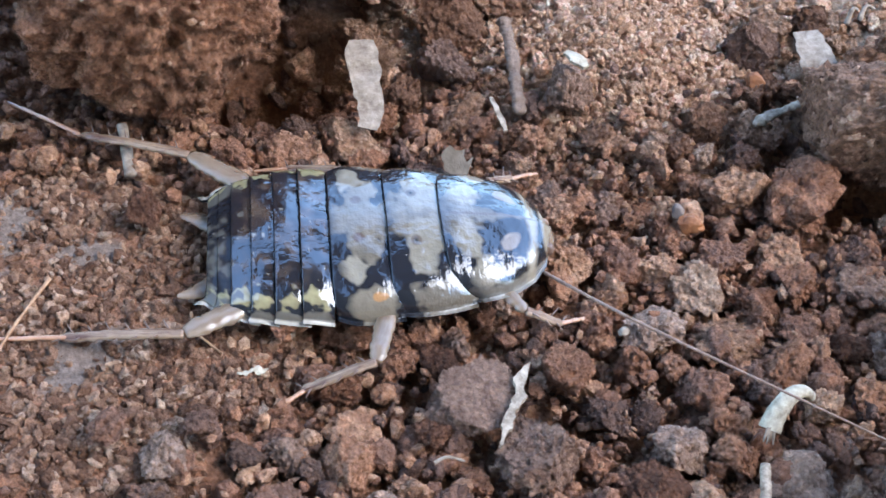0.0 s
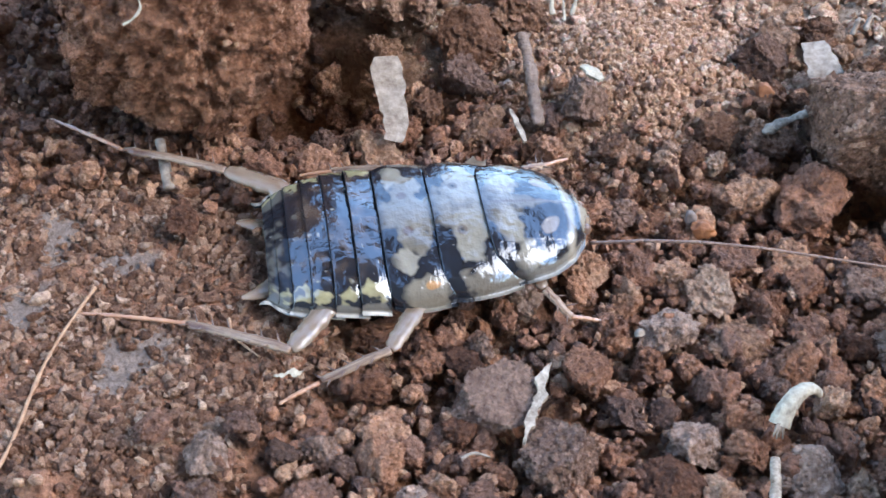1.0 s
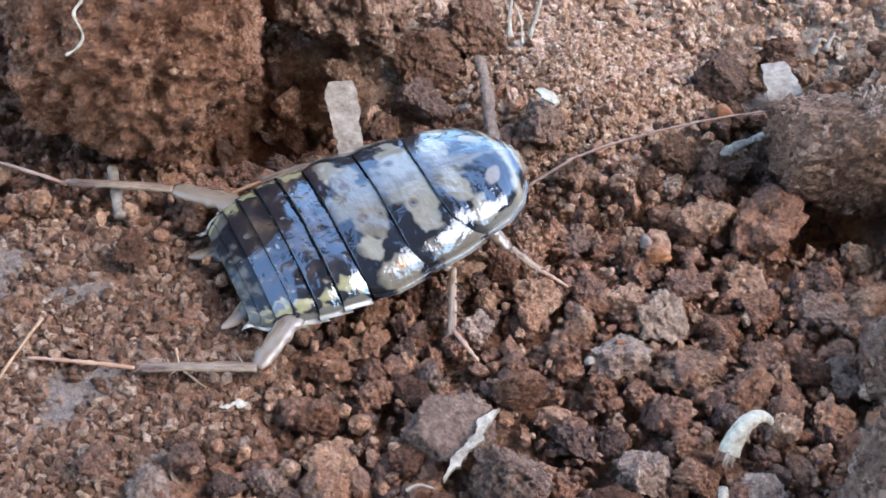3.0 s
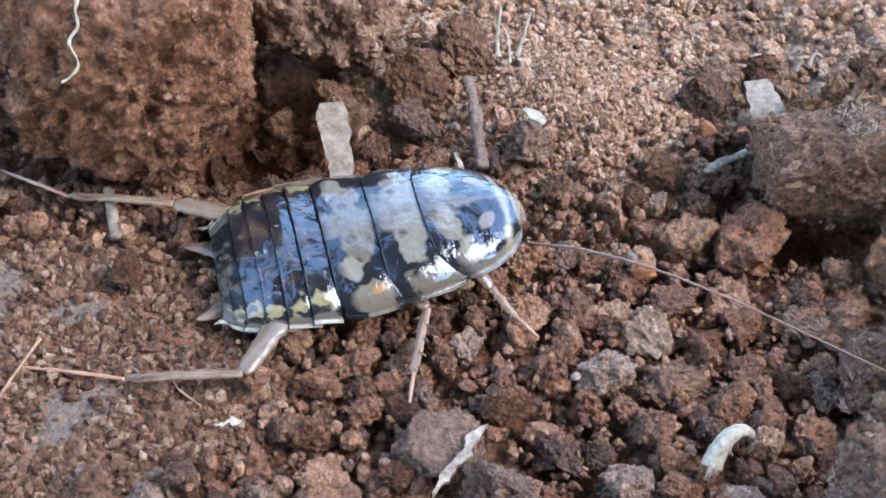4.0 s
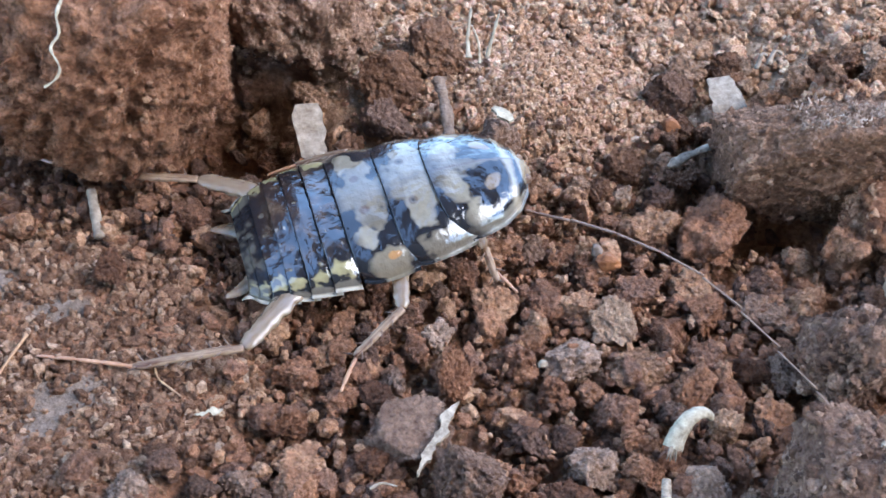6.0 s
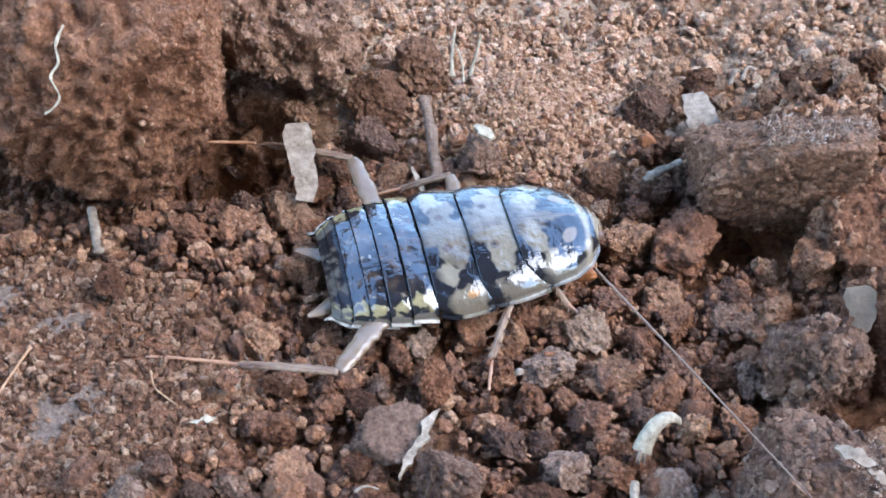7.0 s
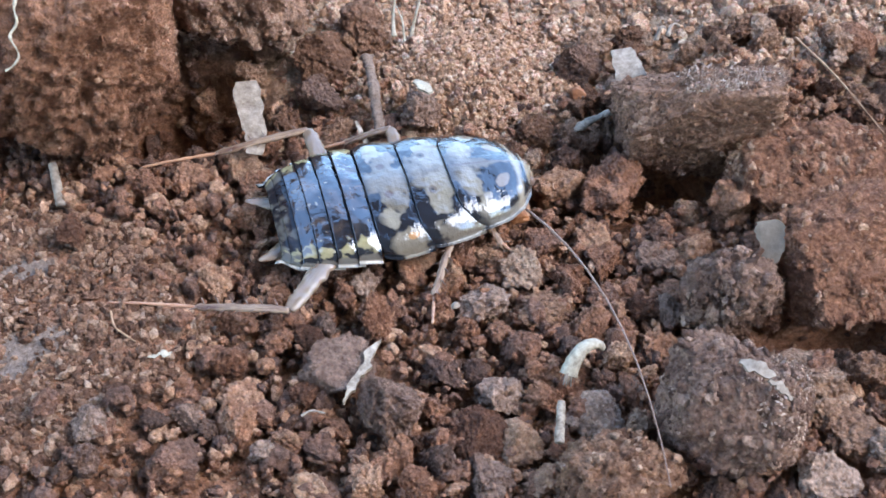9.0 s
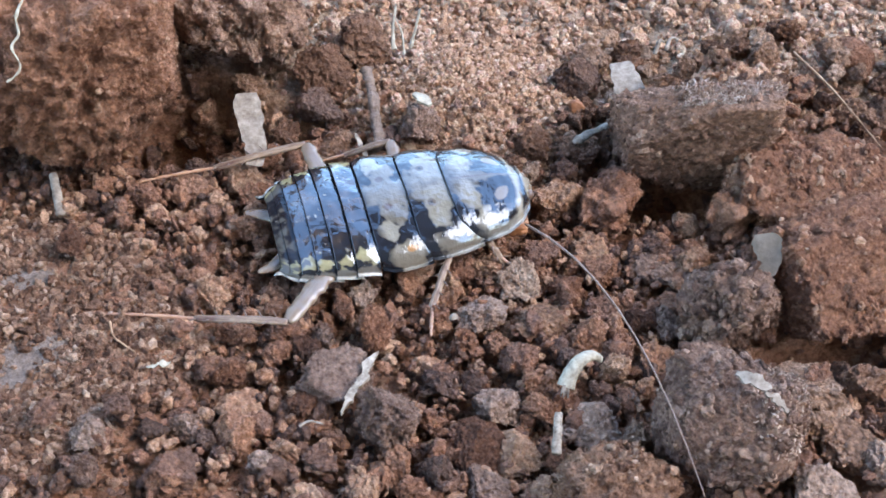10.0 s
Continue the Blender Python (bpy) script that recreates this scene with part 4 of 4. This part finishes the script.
STEP_MID_NEAR = [
    (0, 1.3, 47.3, -2.9, 46.2, -5.3, 44.2), (0.5, 1.2, 48.2, -3.5, 46.6, -5.8, 45.2), (1, 0.3, 48.4, -4.3, 46.7, -6.5, 45.3),
    (1.5, 7.8, 57.0, 8.1, 52.2, 9.2, 49.6), (2, 8.2, 58.6, 8.6, 54.6, 10.3, 51.8), (2.5, 8.1, 58.9, 8.0, 54.2, 10.0, 51.4), (2.7, 8.1, 58.9, 8.0, 54.2, 10.0, 51.4),
    (3.8, 6.7, 57.1, 7.0, 54.0, 8.2, 51.6), (4, 6.9, 56.5, 6.1, 52.3, 5.8, 49.5), (4.5, 2.0, 51.4, -2.2, 49.1, -4.1, 47.1), (5, 8.2, 61.5, 8.3, 56.5, 9.9, 53.9),
    (5.5, 7.9, 60.5, 9.0, 56.2, 10.8, 53.6), (5.7, 5.0, 54.8, 1.2, 51.7, 0.3, 49.3), (6.8, 17.0, 57.5, 15.6, 53.4, 15.3, 50.8), (10, 17.2, 57.4, 15.7, 53.4, 15.5, 50.9),
]
STEP_FRONT_NEAR = [
    (0, 10.9, 52.2, 13.3, 52.3, 16.1, 53.5), (0.5, 11.1, 53.0, 14.0, 52.3, 17.0, 51.7), (1, 10.9, 54.5, 12.8, 53.1, 15.4, 53.2),
    (1.5, 13.3, 60.6, 14.9, 61.2, 17.2, 61.9), (2, 12.4, 61.8, 15.0, 61.2, 17.6, 61.0), (2.5, 12.7, 61.9, 15.3, 61.3, 17.6, 60.7),
    (3.8, 11.1, 58.9, 12.6, 57.5, 14.3, 55.6), (4, 11.6, 58.8, 13.3, 57.4, 15.2, 55.6), (4.5, 13.3, 60.8, 16.6, 60.5, 19.6, 60.6), (5, 11.9, 64.2, 12.7, 62.1, 13.9, 60.6),
    (5.5, 12.0, 64.4, 12.4, 62.5, 13.2, 60.8), (5.7, 11.8, 63.7, 12.3, 61.8, 13.6, 60.0), (6.8, 20.6, 59.9, 21.8, 59.0, 22.9, 58.1), (10, 20.8, 59.4, 21.7, 58.8, 22.8, 58.1),
]
# seconds; then root, middle and tip of the feeler on the ground plan
SWING = [
    (0, 12.2, 55.3, 15.8, 50.5, 19.5, 47.3), (0.5, 13.6, 55.8, 19.6, 52.9, 26.4, 50.6), (1, 14.3, 58.7, 20.4, 57.1, 27.0, 55.7), (1.5, 15.1, 64.6, 20.3, 65.3, 33.9, 69.1),
    (2, 14.0, 67.8, 22.9, 73.9, 37.2, 82.5), (2.5, 13.9, 68.8, 21.4, 76.2, 37.6, 87.4), (3.8, 13.8, 62.8, 24.1, 57.2, 36.1, 47.0), (4, 14.4, 63.1, 21.3, 59.5, 30.4, 53.8), (4.5, 15.0, 64.3, 25.2, 64.3, 42.8, 63.8),
    (5, 14.6, 68.2, 25.1, 68.4, 37.6, 66.5), (5.5, 15.1, 68.3, 22.3, 64.9, 28.7, 61.7), (5.7, 15.2, 67.8, 24.3, 62.7, 31.4, 57.0), (6.8, 23.9, 61.7, 29.8, 49.1, 33.5, 38.5), (7, 24.0, 61.3, 27.6, 48.7, 31.2, 37.8), (7.5, 23.7, 61.8, 27.8, 47.0, 29.8, 31.2),
    (8, 24.1, 61.0, 28.1, 46.3, 29.4, 29.4), (9, 24.0, 61.5, 28.5, 46.1, 29.3, 27.8), (10, 24.1, 61.1, 29.3, 47.3, 31.8, 28.2),
]


def leg_rows(table, heights, hip):
    """For thigh, shin and foot: poses in the body's space from the joints on the ground plan."""
    out = ([], [], [])
    for t, kx, ky, nx, ny, ex, ey in table:
        back = roach_pose(t).inverted()
        k, n, e = (back @ (Vector(p) * U) / U for p in ((kx, ky, heights[0]), (nx, ny, heights[1]), (ex, ey, heights[2])))
        out[0].append((t, aim(k, hip)))
        out[1].append((t, aim(k, n)))
        out[2].append((t, aim(n, e)))
    return out


def keyed(parts, rows):
    for ob, r in zip(parts, rows):
        if r[0][0] > 0:
            r = [(0, r[0][1])] + r
        walk(ob, r)


# seconds, x, y, height, turn, roll of the clods that the feet shift
RED_PUSH = [(0, 13.4, 48.6, 0.9, 70, 0), (1.5, 13.4, 48.4, 0.9, 70, 0), (1.7, 12.6, 48.6, 1.1, 100, 30), (2.0, 12.5, 49.3, 0.9, 110, 40), (2.7, 12.5, 49.4, 0.9, 110, 40),
            (4.0, 12.4, 49.4, 0.9, 110, 40), (4.3, 12.0, 49.4, 0.9, 115, 45), (4.8, 11.9, 49.4, 0.9, 115, 45), (5.0, 11.0, 50.9, 0.8, 170, 70), (5.5, 10.6, 50.8, 0.7, 180, 75), (10, 10.6, 50.8, 0.7, 180, 75)]
GREY_ROLL = [(0, 12.1, 42.4, 0.3, 0, 0), (1.2, 12.1, 42.0, 0.4, 0, 0), (1.3, 12.6, 41.6, 0.8, 20, 30), (1.4, 12.0, 41.0, 1.4, 50, 85), (1.5, 11.9, 41.6, 0.6, 40, 70), (1.7, 12.0, 42.2, 0.3, 35, 60), (10, 12.1, 42.3, 0.3, 35, 60)]
WEDGE_TILT = [(0, 8.2, 45.8, 0.6, 8, 0), (1.1, 8.2, 45.8, 0.6, 8, 0), (1.5, 8.3, 45.8, 0.6, 2, 2), (2.2, 8.3, 45.8, 0.6, 0, 2), (2.5, 8.4, 45.5, 0.6, -11, 3), (4.8, 8.4, 45.5, 0.6, -11, 3), (5.0, 8.3, 45.7, 0.6, -3, 1), (10, 8.3, 45.7, 0.6, -3, 1)]
# seconds, then the two ends of the splinter on the ground plan
SPLINTER = [(0, 10.9, 48.3, 9.0, 42.2), (1.1, 10.9, 48.3, 9.0, 42.2), (1.5, 11.0, 48.3, 8.8, 42.4), (2.2, 11.0, 48.2, 8.7, 42.4), (2.5, 10.9, 47.0, 7.8, 42.3), (4.8, 10.9, 47.0, 7.8, 42.3), (5.0, 11.0, 47.7, 8.3, 42.2), (10, 11.0, 47.7, 8.3, 42.2)]


def motions():
    for clod, table in ((red_clod, RED_PUSH), (grey_clod, GREY_ROLL), (wedge_clod, WEDGE_TILT)):
        walk(clod, [(t, mm(x, y, z, 0, roll, turn)) for t, x, y, z, turn, roll in table])
    walk(splinter, [(t, aim((ax, ay, 1.9), (bx, by, 1.8))) for t, ax, ay, bx, by in SPLINTER])
    walk(roach, [(row[0], roach_pose(row[0])) for row in ROACH])
    keyed(HIND_NEAR, leg_rows(STEP_HIND_NEAR, (2.4, 0.9, 0.5), (-5.5, -3.2, 1.7)))
    keyed(HIND_FAR, leg_rows(STEP_HIND_FAR, (2.4, 1.0, 0.7), (-5.5, 3.2, 1.7)))
    keyed(MID_NEAR, leg_rows(STEP_MID_NEAR, (2.4, 0.7, 0.4), (1.0, -2.8, 1.7)))
    keyed(FRONT_NEAR, leg_rows(STEP_FRONT_NEAR, (2.2, 1.0, 0.5), (6.5, -2.2, 1.8)))
    far_side = (
        (MID_FAR, (1.0, 2.6, 1.7), ((0, (-1.6, 6.9, 2.2), (-5.4, 8.6, 0.8), (-8.2, 9.0, 0.3)), (5.7, (-1.6, 6.9, 2.2), (-5.4, 8.6, 0.8), (-8.2, 9.0, 0.3)),
                                    (6.8, (1.0, 8.0, 2.9), (-2.6, 9.2, 1.0), (-5.2, 9.6, 0.3)), (10, (1.0, 8.0, 2.9), (-2.6, 9.2, 1.0), (-5.2, 9.6, 0.3)))),
        (FRONT_FAR, (6.5, 2.0, 1.8), ((0, (8.2, 5.2, 2.4), (10.2, 6.6, 1.2), (12.2, 7.6, 0.6)), (1.0, (8.2, 5.2, 2.4), (10.2, 6.6, 1.2), (12.2, 7.6, 0.6)),
                                      (1.5, (7.6, 3.6, 1.6), (9.0, 3.0, 0.6), (10.4, 2.4, 0.3)), (10, (7.6, 3.6, 1.6), (9.0, 3.0, 0.6), (10.4, 2.4, 0.3)))),
    )
    for parts, hip, steps in far_side:
        keyed(parts, ([(t, aim(k, hip)) for t, k, n, e in steps], [(t, aim(k, n)) for t, k, n, e in steps], [(t, aim(n, e)) for t, k, n, e in steps]))
    rows = [[] for _ in antenna]
    for t, ax, ay, bx, by, cx, cy in SWING:
        back = roach_pose(t).inverted()
        lift = float(smooth(5.7, 6.8, t))
        a, b, c = (back @ (Vector(p) * U) / U for p in ((ax, ay, 2.6), (bx, by, 5.0 + lift * 3), (cx, cy, 6.0 + lift * 6)))
        ctrl = b * 2 - (a + c) * 0.5
        pts = [a * (1 - s) ** 2 + ctrl * 2 * s * (1 - s) + c * s * s for s in np.linspace(0, 1, 60)]
        d = (pts[-1] - pts[-2]).normalized()
        pts += [pts[-1] + d * 0.5 * k for k in range(1, 90)]
        at, i = pts[0], 0
        for k in range(len(antenna)):
            while i < len(pts) - 1 and (pts[i] - at).length < FEELER:
                i += 1
            rows[k].append((t, aim(at, pts[i])))
            at = at + (pts[i] - at).normalized() * FEELER
    keyed(antenna, rows)


# ---- litter on the soil ----
def flake(name, spine, widths, thick, material, label, category, seed, normal=(0, 0, 1), torn=0.25, group=""):
    """A thin torn flake along a spine, with ragged edges and a real thickness."""
    path = bend(spine, 8)
    n = len(path)
    up = Vector(normal).normalized()
    cols = 6
    top, verts, faces = [], [], []
    for i, p in enumerate(path):
        d = (path[min(i + 1, n - 1)] - path[max(i - 1, 0)]).normalized()
        s = d.cross(up).normalized()
        w = float(np.interp(i / (n - 1), np.linspace(0, 1, len(widths)), widths))
        lo = -w / 2 * (1 + 2.2 * torn * noise.fractal(Vector((i * 0.21, seed * 1.7, 0)), 0.8, 2.0, 3))
        lo -= w * 0.3 * torn * noise.noise(Vector((i * 0.93, seed * 2.1, 3)))
        hi = w / 2 * (1 + 0.6 * torn * noise.noise(Vector((i * 0.87, seed * 2.9, 9))) + 2.2 * torn * noise.fractal(Vector((i * 0.21, seed * 1.7 + 40, 0)), 0.8, 2.0, 3))
        for c in range(cols + 1):
            q = p + s * (lo + (hi - lo) * c / cols)
            q = q + up * 0.12 * w * noise.noise(q * 0.6 + Vector((seed, 0, 0)))
            verts.append(q)
    k = len(verts)
    verts += [q - up * thick for q in verts[:k]]
    m = cols + 1
    for i in range(n - 1):
        for c in range(cols):
            a = i * m + c
            faces.append((a, a + 1, a + m + 1, a + m))
            faces.append((k + a, k + a + m, k + a + m + 1, k + a + 1))
        for a, b in ((i * m, (i + 1) * m), ((i + 1) * m + cols, i * m + cols)):
            faces.append((a, b, k + b, k + a))
    for i in (0, n - 1):
        for c in range(cols):
            a, b = i * m + c, i * m + c + 1
            faces.append((a, k + a, k + b, b) if i == 0 else (b, k + b, k + a, a))
    me = mesh_np(name, verts, faces, False)
    return thing(name, me, material, None, label, category, group)


def strand(name, points, r0, r1, material, label, category, wobble=0.0, seed=1, flat=1.0, group="", coarse=0.45):
    path = bend(points, 22)
    n = len(path)
    radii = []
    for i, p in enumerate(path):
        radii.append((r0 + (r1 - r0) * i / (n - 1)) * (1 + wobble * noise.fractal(Vector((i * 0.077, seed * 3.3, 0)), 0.9, 2.0, 3) * 1.6))
    return thing(name, tube(path, radii, 14, flat, True, coarse), material, None, label, category, group)


def grain(name, at, radii, material, label, category, seed, turn=(0, 0, 0), sub=3, rough=0.2, cuts=3):
    v, f = lump(sub, seed, rough, 0.03, 0.1, 1.1, cuts)
    return thing(name, mesh_np(name, v * np.array(radii), f), material, None, label, category, at=mm(*at, *turn))


flake("dead_leaf_strip", [(-1.0, 76.4, 4.2), (-0.6, 74.0, 3.2), (0.0, 71.8, 2.0), (-0.1, 69.8, 1.2)], [2.0, 2.7, 2.3, 1.9, 1.5], 0.12, M_PAPER, "torn grey-white strip of dead leaf leaning on soil", "leaf", 4, (0.1, -0.45, 0.9), 0.14)
flake("bleached_flake", [(35.6, 83.6, 2.6), (36.0, 81.0, 2.4), (36.4, 78.2, 1.8)], [1.9, 2.6, 3.2, 2.2], 0.12, M_PAPER, "torn whitish flake of dead leaf on soil", "leaf", 9, (0.0, -0.5, 0.86), 0.1)
strand("straw", [(29.9, 73.3, 1.0), (31.4, 74.0, 1.6), (33.2, 74.4, 2.4), (35.2, 74.8, 3.4)], 0.42, 0.26, M_STRAW, "dusty bleached piece of straw propped on a clod", "straw", 0.5, 5, 0.7, "", 0.25)
splinter = flake("wood_splinter", [(0, 0.1, 0.1), (1.6, -0.1, 0.15), (3.4, 0.15, 0.1), (5.2, -0.05, 0.1), (6.6, 0.1, 0.0)], [0.15, 0.4, 0.6, 0.8, 0.45, 0.12], 0.35, M_STRAW, "pale fibrous wood splinter lying on clods", "splinter", 12, (0, 0, 1), 0.5)
husk = strand("seed_husk", [(28.9, 46.7, 2.0), (28.1, 46.6, 2.6), (27.1, 46.0, 2.7), (26.3, 45.1, 2.2), (25.9, 44.3, 1.5)], 0.4, 0.74, M_HUSK, "curved cream husk with a frayed end on soil", "husk", 0.03, 3, 0.7, "", 0.08)
for k in range(4):
    a = -0.5 + 0.33 * k
    thing("frayed_tip", tube([(25.9 + 0.35 * a, 44.2, 1.9), (25.7 + 0.6 * a, 43.5 - 0.15 * (k % 2), 1.3)], [0.16, 0.05], 5), M_PAPER, husk)
strand("bleached_stalk", [(24.9, 41.3, 2.2), (24.7, 39.8, 2.1), (24.4, 37.8, 1.8)], 0.3, 0.4, M_STRAW, "short mottled white stalk among crumbs", "stalk", 0.15, 8, 0.7, "", 0.12)
strand("bleached_stalk", [(-18.0, 68.6, 1.1), (-17.3, 66.2, 0.95), (-16.6, 63.8, 0.8)], 0.4, 0.46, M_PAPER, "short pale stalk lying under the large clod", "stalk", 0.06, 2, 0.7, "", 0.08)
strand("rootlet", [(-23.6, 38.5, 0.7), (-23.0, 41.0, 0.8), (-22.4, 46.0, 0.9), (-21.6, 49.6, 0.9), (-20.2, 53.8, 0.9)], 0.13, 0.1, M_ROOT, "long thin tan rootlet on packed earth", "root", 0.4, 3)
strand("rootlet", [(-10.8, 51.8, 0.7), (-10.3, 50.2, 0.8), (-9.4, 49.4, 0.7), (-8.4, 48.6, 0.7)], 0.09, 0.07, M_ROOT, "short thin tan rootlet on grit", "root", 0.3, 4)
flake("pale_chip", [(-7.3, 46.9, 1.0), (-6.6, 47.0, 1.1), (-6.0, 47.1, 1.1), (-5.4, 47.4, 1.0)], [0.1, 0.3, 0.42, 0.2], 0.1, M_HUSK, "tiny white splinter lying on grit", "chip", 21, (0, -0.3, 0.95), 0.7)
strand("rootlet", [(5.0, 40.7, 1.6), (5.8, 41.0, 1.8), (6.8, 40.9, 1.6)], 0.1, 0.07, M_PAPER, "tiny pale thread between crumbs", "root", 0.3, 6)
strand("straw", [(41.0, 76.0, 4.8), (42.8, 78.2, 5.6), (45.2, 81.0, 6.4)], 0.24, 0.16, M_ROOT, "thin orange-brown straw with a pale tip", "straw", 0.2, 7)
flake("dead_leaf", [(43.2, 55.9, 7.0), (43.3, 54.3, 6.2), (42.8, 52.5, 5.0)], [1.6, 2.6, 1.6], 0.14, M_LEAF, "grey-green piece of dead leaf between clods", "leaf", 15, (-0.2, -0.6, 0.75))
strand("dusty_twig", [(11.5, 72.9, 0.9), (11.1, 75.7, 1.9), (10.8, 78.4, 2.7), (10.2, 81.0, 3.5)], 0.5, 0.6, M_TWIG, "short dusty grey-brown twig half buried in crumbs", "twig", 0.25, 8, 0.8, "", 0.3)
flake("pale_chip", [(14.6, 75.9, 4.9), (15.4, 75.2, 5.0), (16.1, 74.4, 4.8)], [0.5, 1.0, 0.6], 0.25, M_HUSK, "small cream chip on the mound", "chip", 22)
flake("wood_splinter", [(9.2, 73.9, 1.6), (9.7, 72.2, 1.6), (10.3, 70.4, 1.4)], [0.2, 0.5, 0.3], 0.15, M_STRAW, "thin pale splinter between crumbs", "splinter", 23)
grain("white_grain", (17.3, 51.1, 1.9), (0.36, 0.36, 0.4), M_PAPER, "tiny white square grain on a crumb", "grain", 31)
grain("amber_grain", (23.6, 62.5, 0.6), (1.0, 0.7, 0.6), M_AMBER, "glossy amber-coloured seed grain in the soil", "seed", 33, (0, 0, 10), 4, 0.5, 5)
grain("amber_grain", (30.9, 78.2, 1.1), (1.0, 0.8, 0.9), M_AMBER, "orange-brown seed grain beside a grey clod", "seed", 34, (20, 10, 0), 4, 0.55, 6)
grain("pebble", (22.6, 63.4, 0.9), (0.55, 0.5, 0.5), M_STONE, "small pale grey pebble in the soil", "pebble", 35)
for k, (p, q, s) in enumerate([((13.0, 84.5, 3.2), (13.2, 88.7, 5.5), 0.22), ((14.6, 84.6, 3.2), (15.6, 87.2, 6.2), 0.22), ((14.0, 84.0, 3.0), (13.2, 87.0, 5.0), 0.16)]):
    strand("dry_grass_blade", [p, tuple(0.5 * (a + b) + 0.2 * (k - 1) for a, b in zip(p, q)), q], s, s * 0.4, M_HUSK, "short dry straw-coloured grass blade in soil", "grass blade", 0.2, k, 0.5, "dry grass blades")
strand("rootlet", [(39.4, 85.2, 2.4), (39.9, 86.0, 3.4), (40.4, 86.2, 3.2)], 0.22, 0.14, M_PAPER, "short white rootlet sticking out of soil", "root", 0.2, 3)
strand("rootlet", [(40.6, 85.6, 2.6), (41.2, 86.6, 3.4), (42.0, 86.8, 3.0)], 0.2, 0.12, M_PAPER, "short white rootlet sticking out of soil", "root", 0.2, 4)
flake("pale_chip", [(51.6, 64.8, 5.6), (52.6, 64.5, 5.6), (53.6, 64.6, 5.4)], [0.3, 0.8, 0.4], 0.2, M_PAPER, "small white chip on reddish soil", "chip", 25)
flake("pale_chip", [(36.6, 38.9, 10.5), (37.6, 38.2, 10.75), (38.8, 37.4, 10.5)], [0.3, 0.7, 0.8, 0.4], 0.2, M_PAPER, "whitish papery flake stuck to a clod", "chip", 26, (0.2, -0.4, 0.9), 0.7)
flake("pale_chip", [(38.4, 37.2, 10.4), (39.2, 36.7, 10.1), (39.9, 36.0, 9.6)], [0.3, 0.6, 0.3], 0.2, M_PAPER, "small papery flake stuck to a clod", "chip", 27, (0.3, -0.4, 0.85), 0.7)
strand("rootlet", [(-17.0, 68.6, 20.4), (-17.5, 67.4, 19.5), (-17.3, 66.4, 18.6), (-17.8, 65.6, 17.9), (-17.2, 64.7, 16.9), (-17.6, 64.2, 16.2), (-18.3, 63.9, 15.8)], 0.11, 0.09, M_HUSK, "thin cream rootlet hanging on the large clod", "root", 0.3, 5)
grain("pebble", (59.2, 83.6, 3.6), (2.6, 2.2, 1.9), M_CLOD_RED, "rounded orange-brown lump of soil", "pebble", 61)
strand("rootlet", [(52.8, 83.2, 4.5), (55.2, 76.3, 5.0), (57.2, 68.1, 5.5)], 0.11, 0.07, M_ROOT, "long pale root fibre lying on dusty soil", "root", 0.4, 12)
flake("pale_chip", [(53.2, 58.5, 5.2), (53.8, 58.5, 5.2), (54.5, 58.4, 5.2)], [0.25, 0.6, 0.3], 0.15, M_PAPER, "small white chip in a dark gap", "chip", 41)
flake("dead_leaf", [(5.7, 66.8, 2.6), (6.4, 66.5, 1.6), (7.5, 66.4, 1.0)], [0.6, 2.0, 1.4], 0.1, M_LEAF, "thin grey scrap of dead leaf beside the cockroach", "leaf", 43, (0, -0.4, 0.9), 0.4)
grain("pebble", (-10.4, 69.6, 11.2), (0.85, 0.75, 0.75), M_HUSK, "pale tan pebble stuck in the large clod", "pebble", 47)
for k, (x, y, z) in enumerate([(-11.4, 71.0, 13.6), (-10.8, 71.2, 13.3), (-11.0, 70.7, 12.9)]):
    grain("white_grain", (x, y, z), (0.42, 0.2, 0.28), M_PAPER, "tiny whitish fleck stuck to the large clod", "grain", 80 + k, (0, 40 * k, 30 * k))


motions()
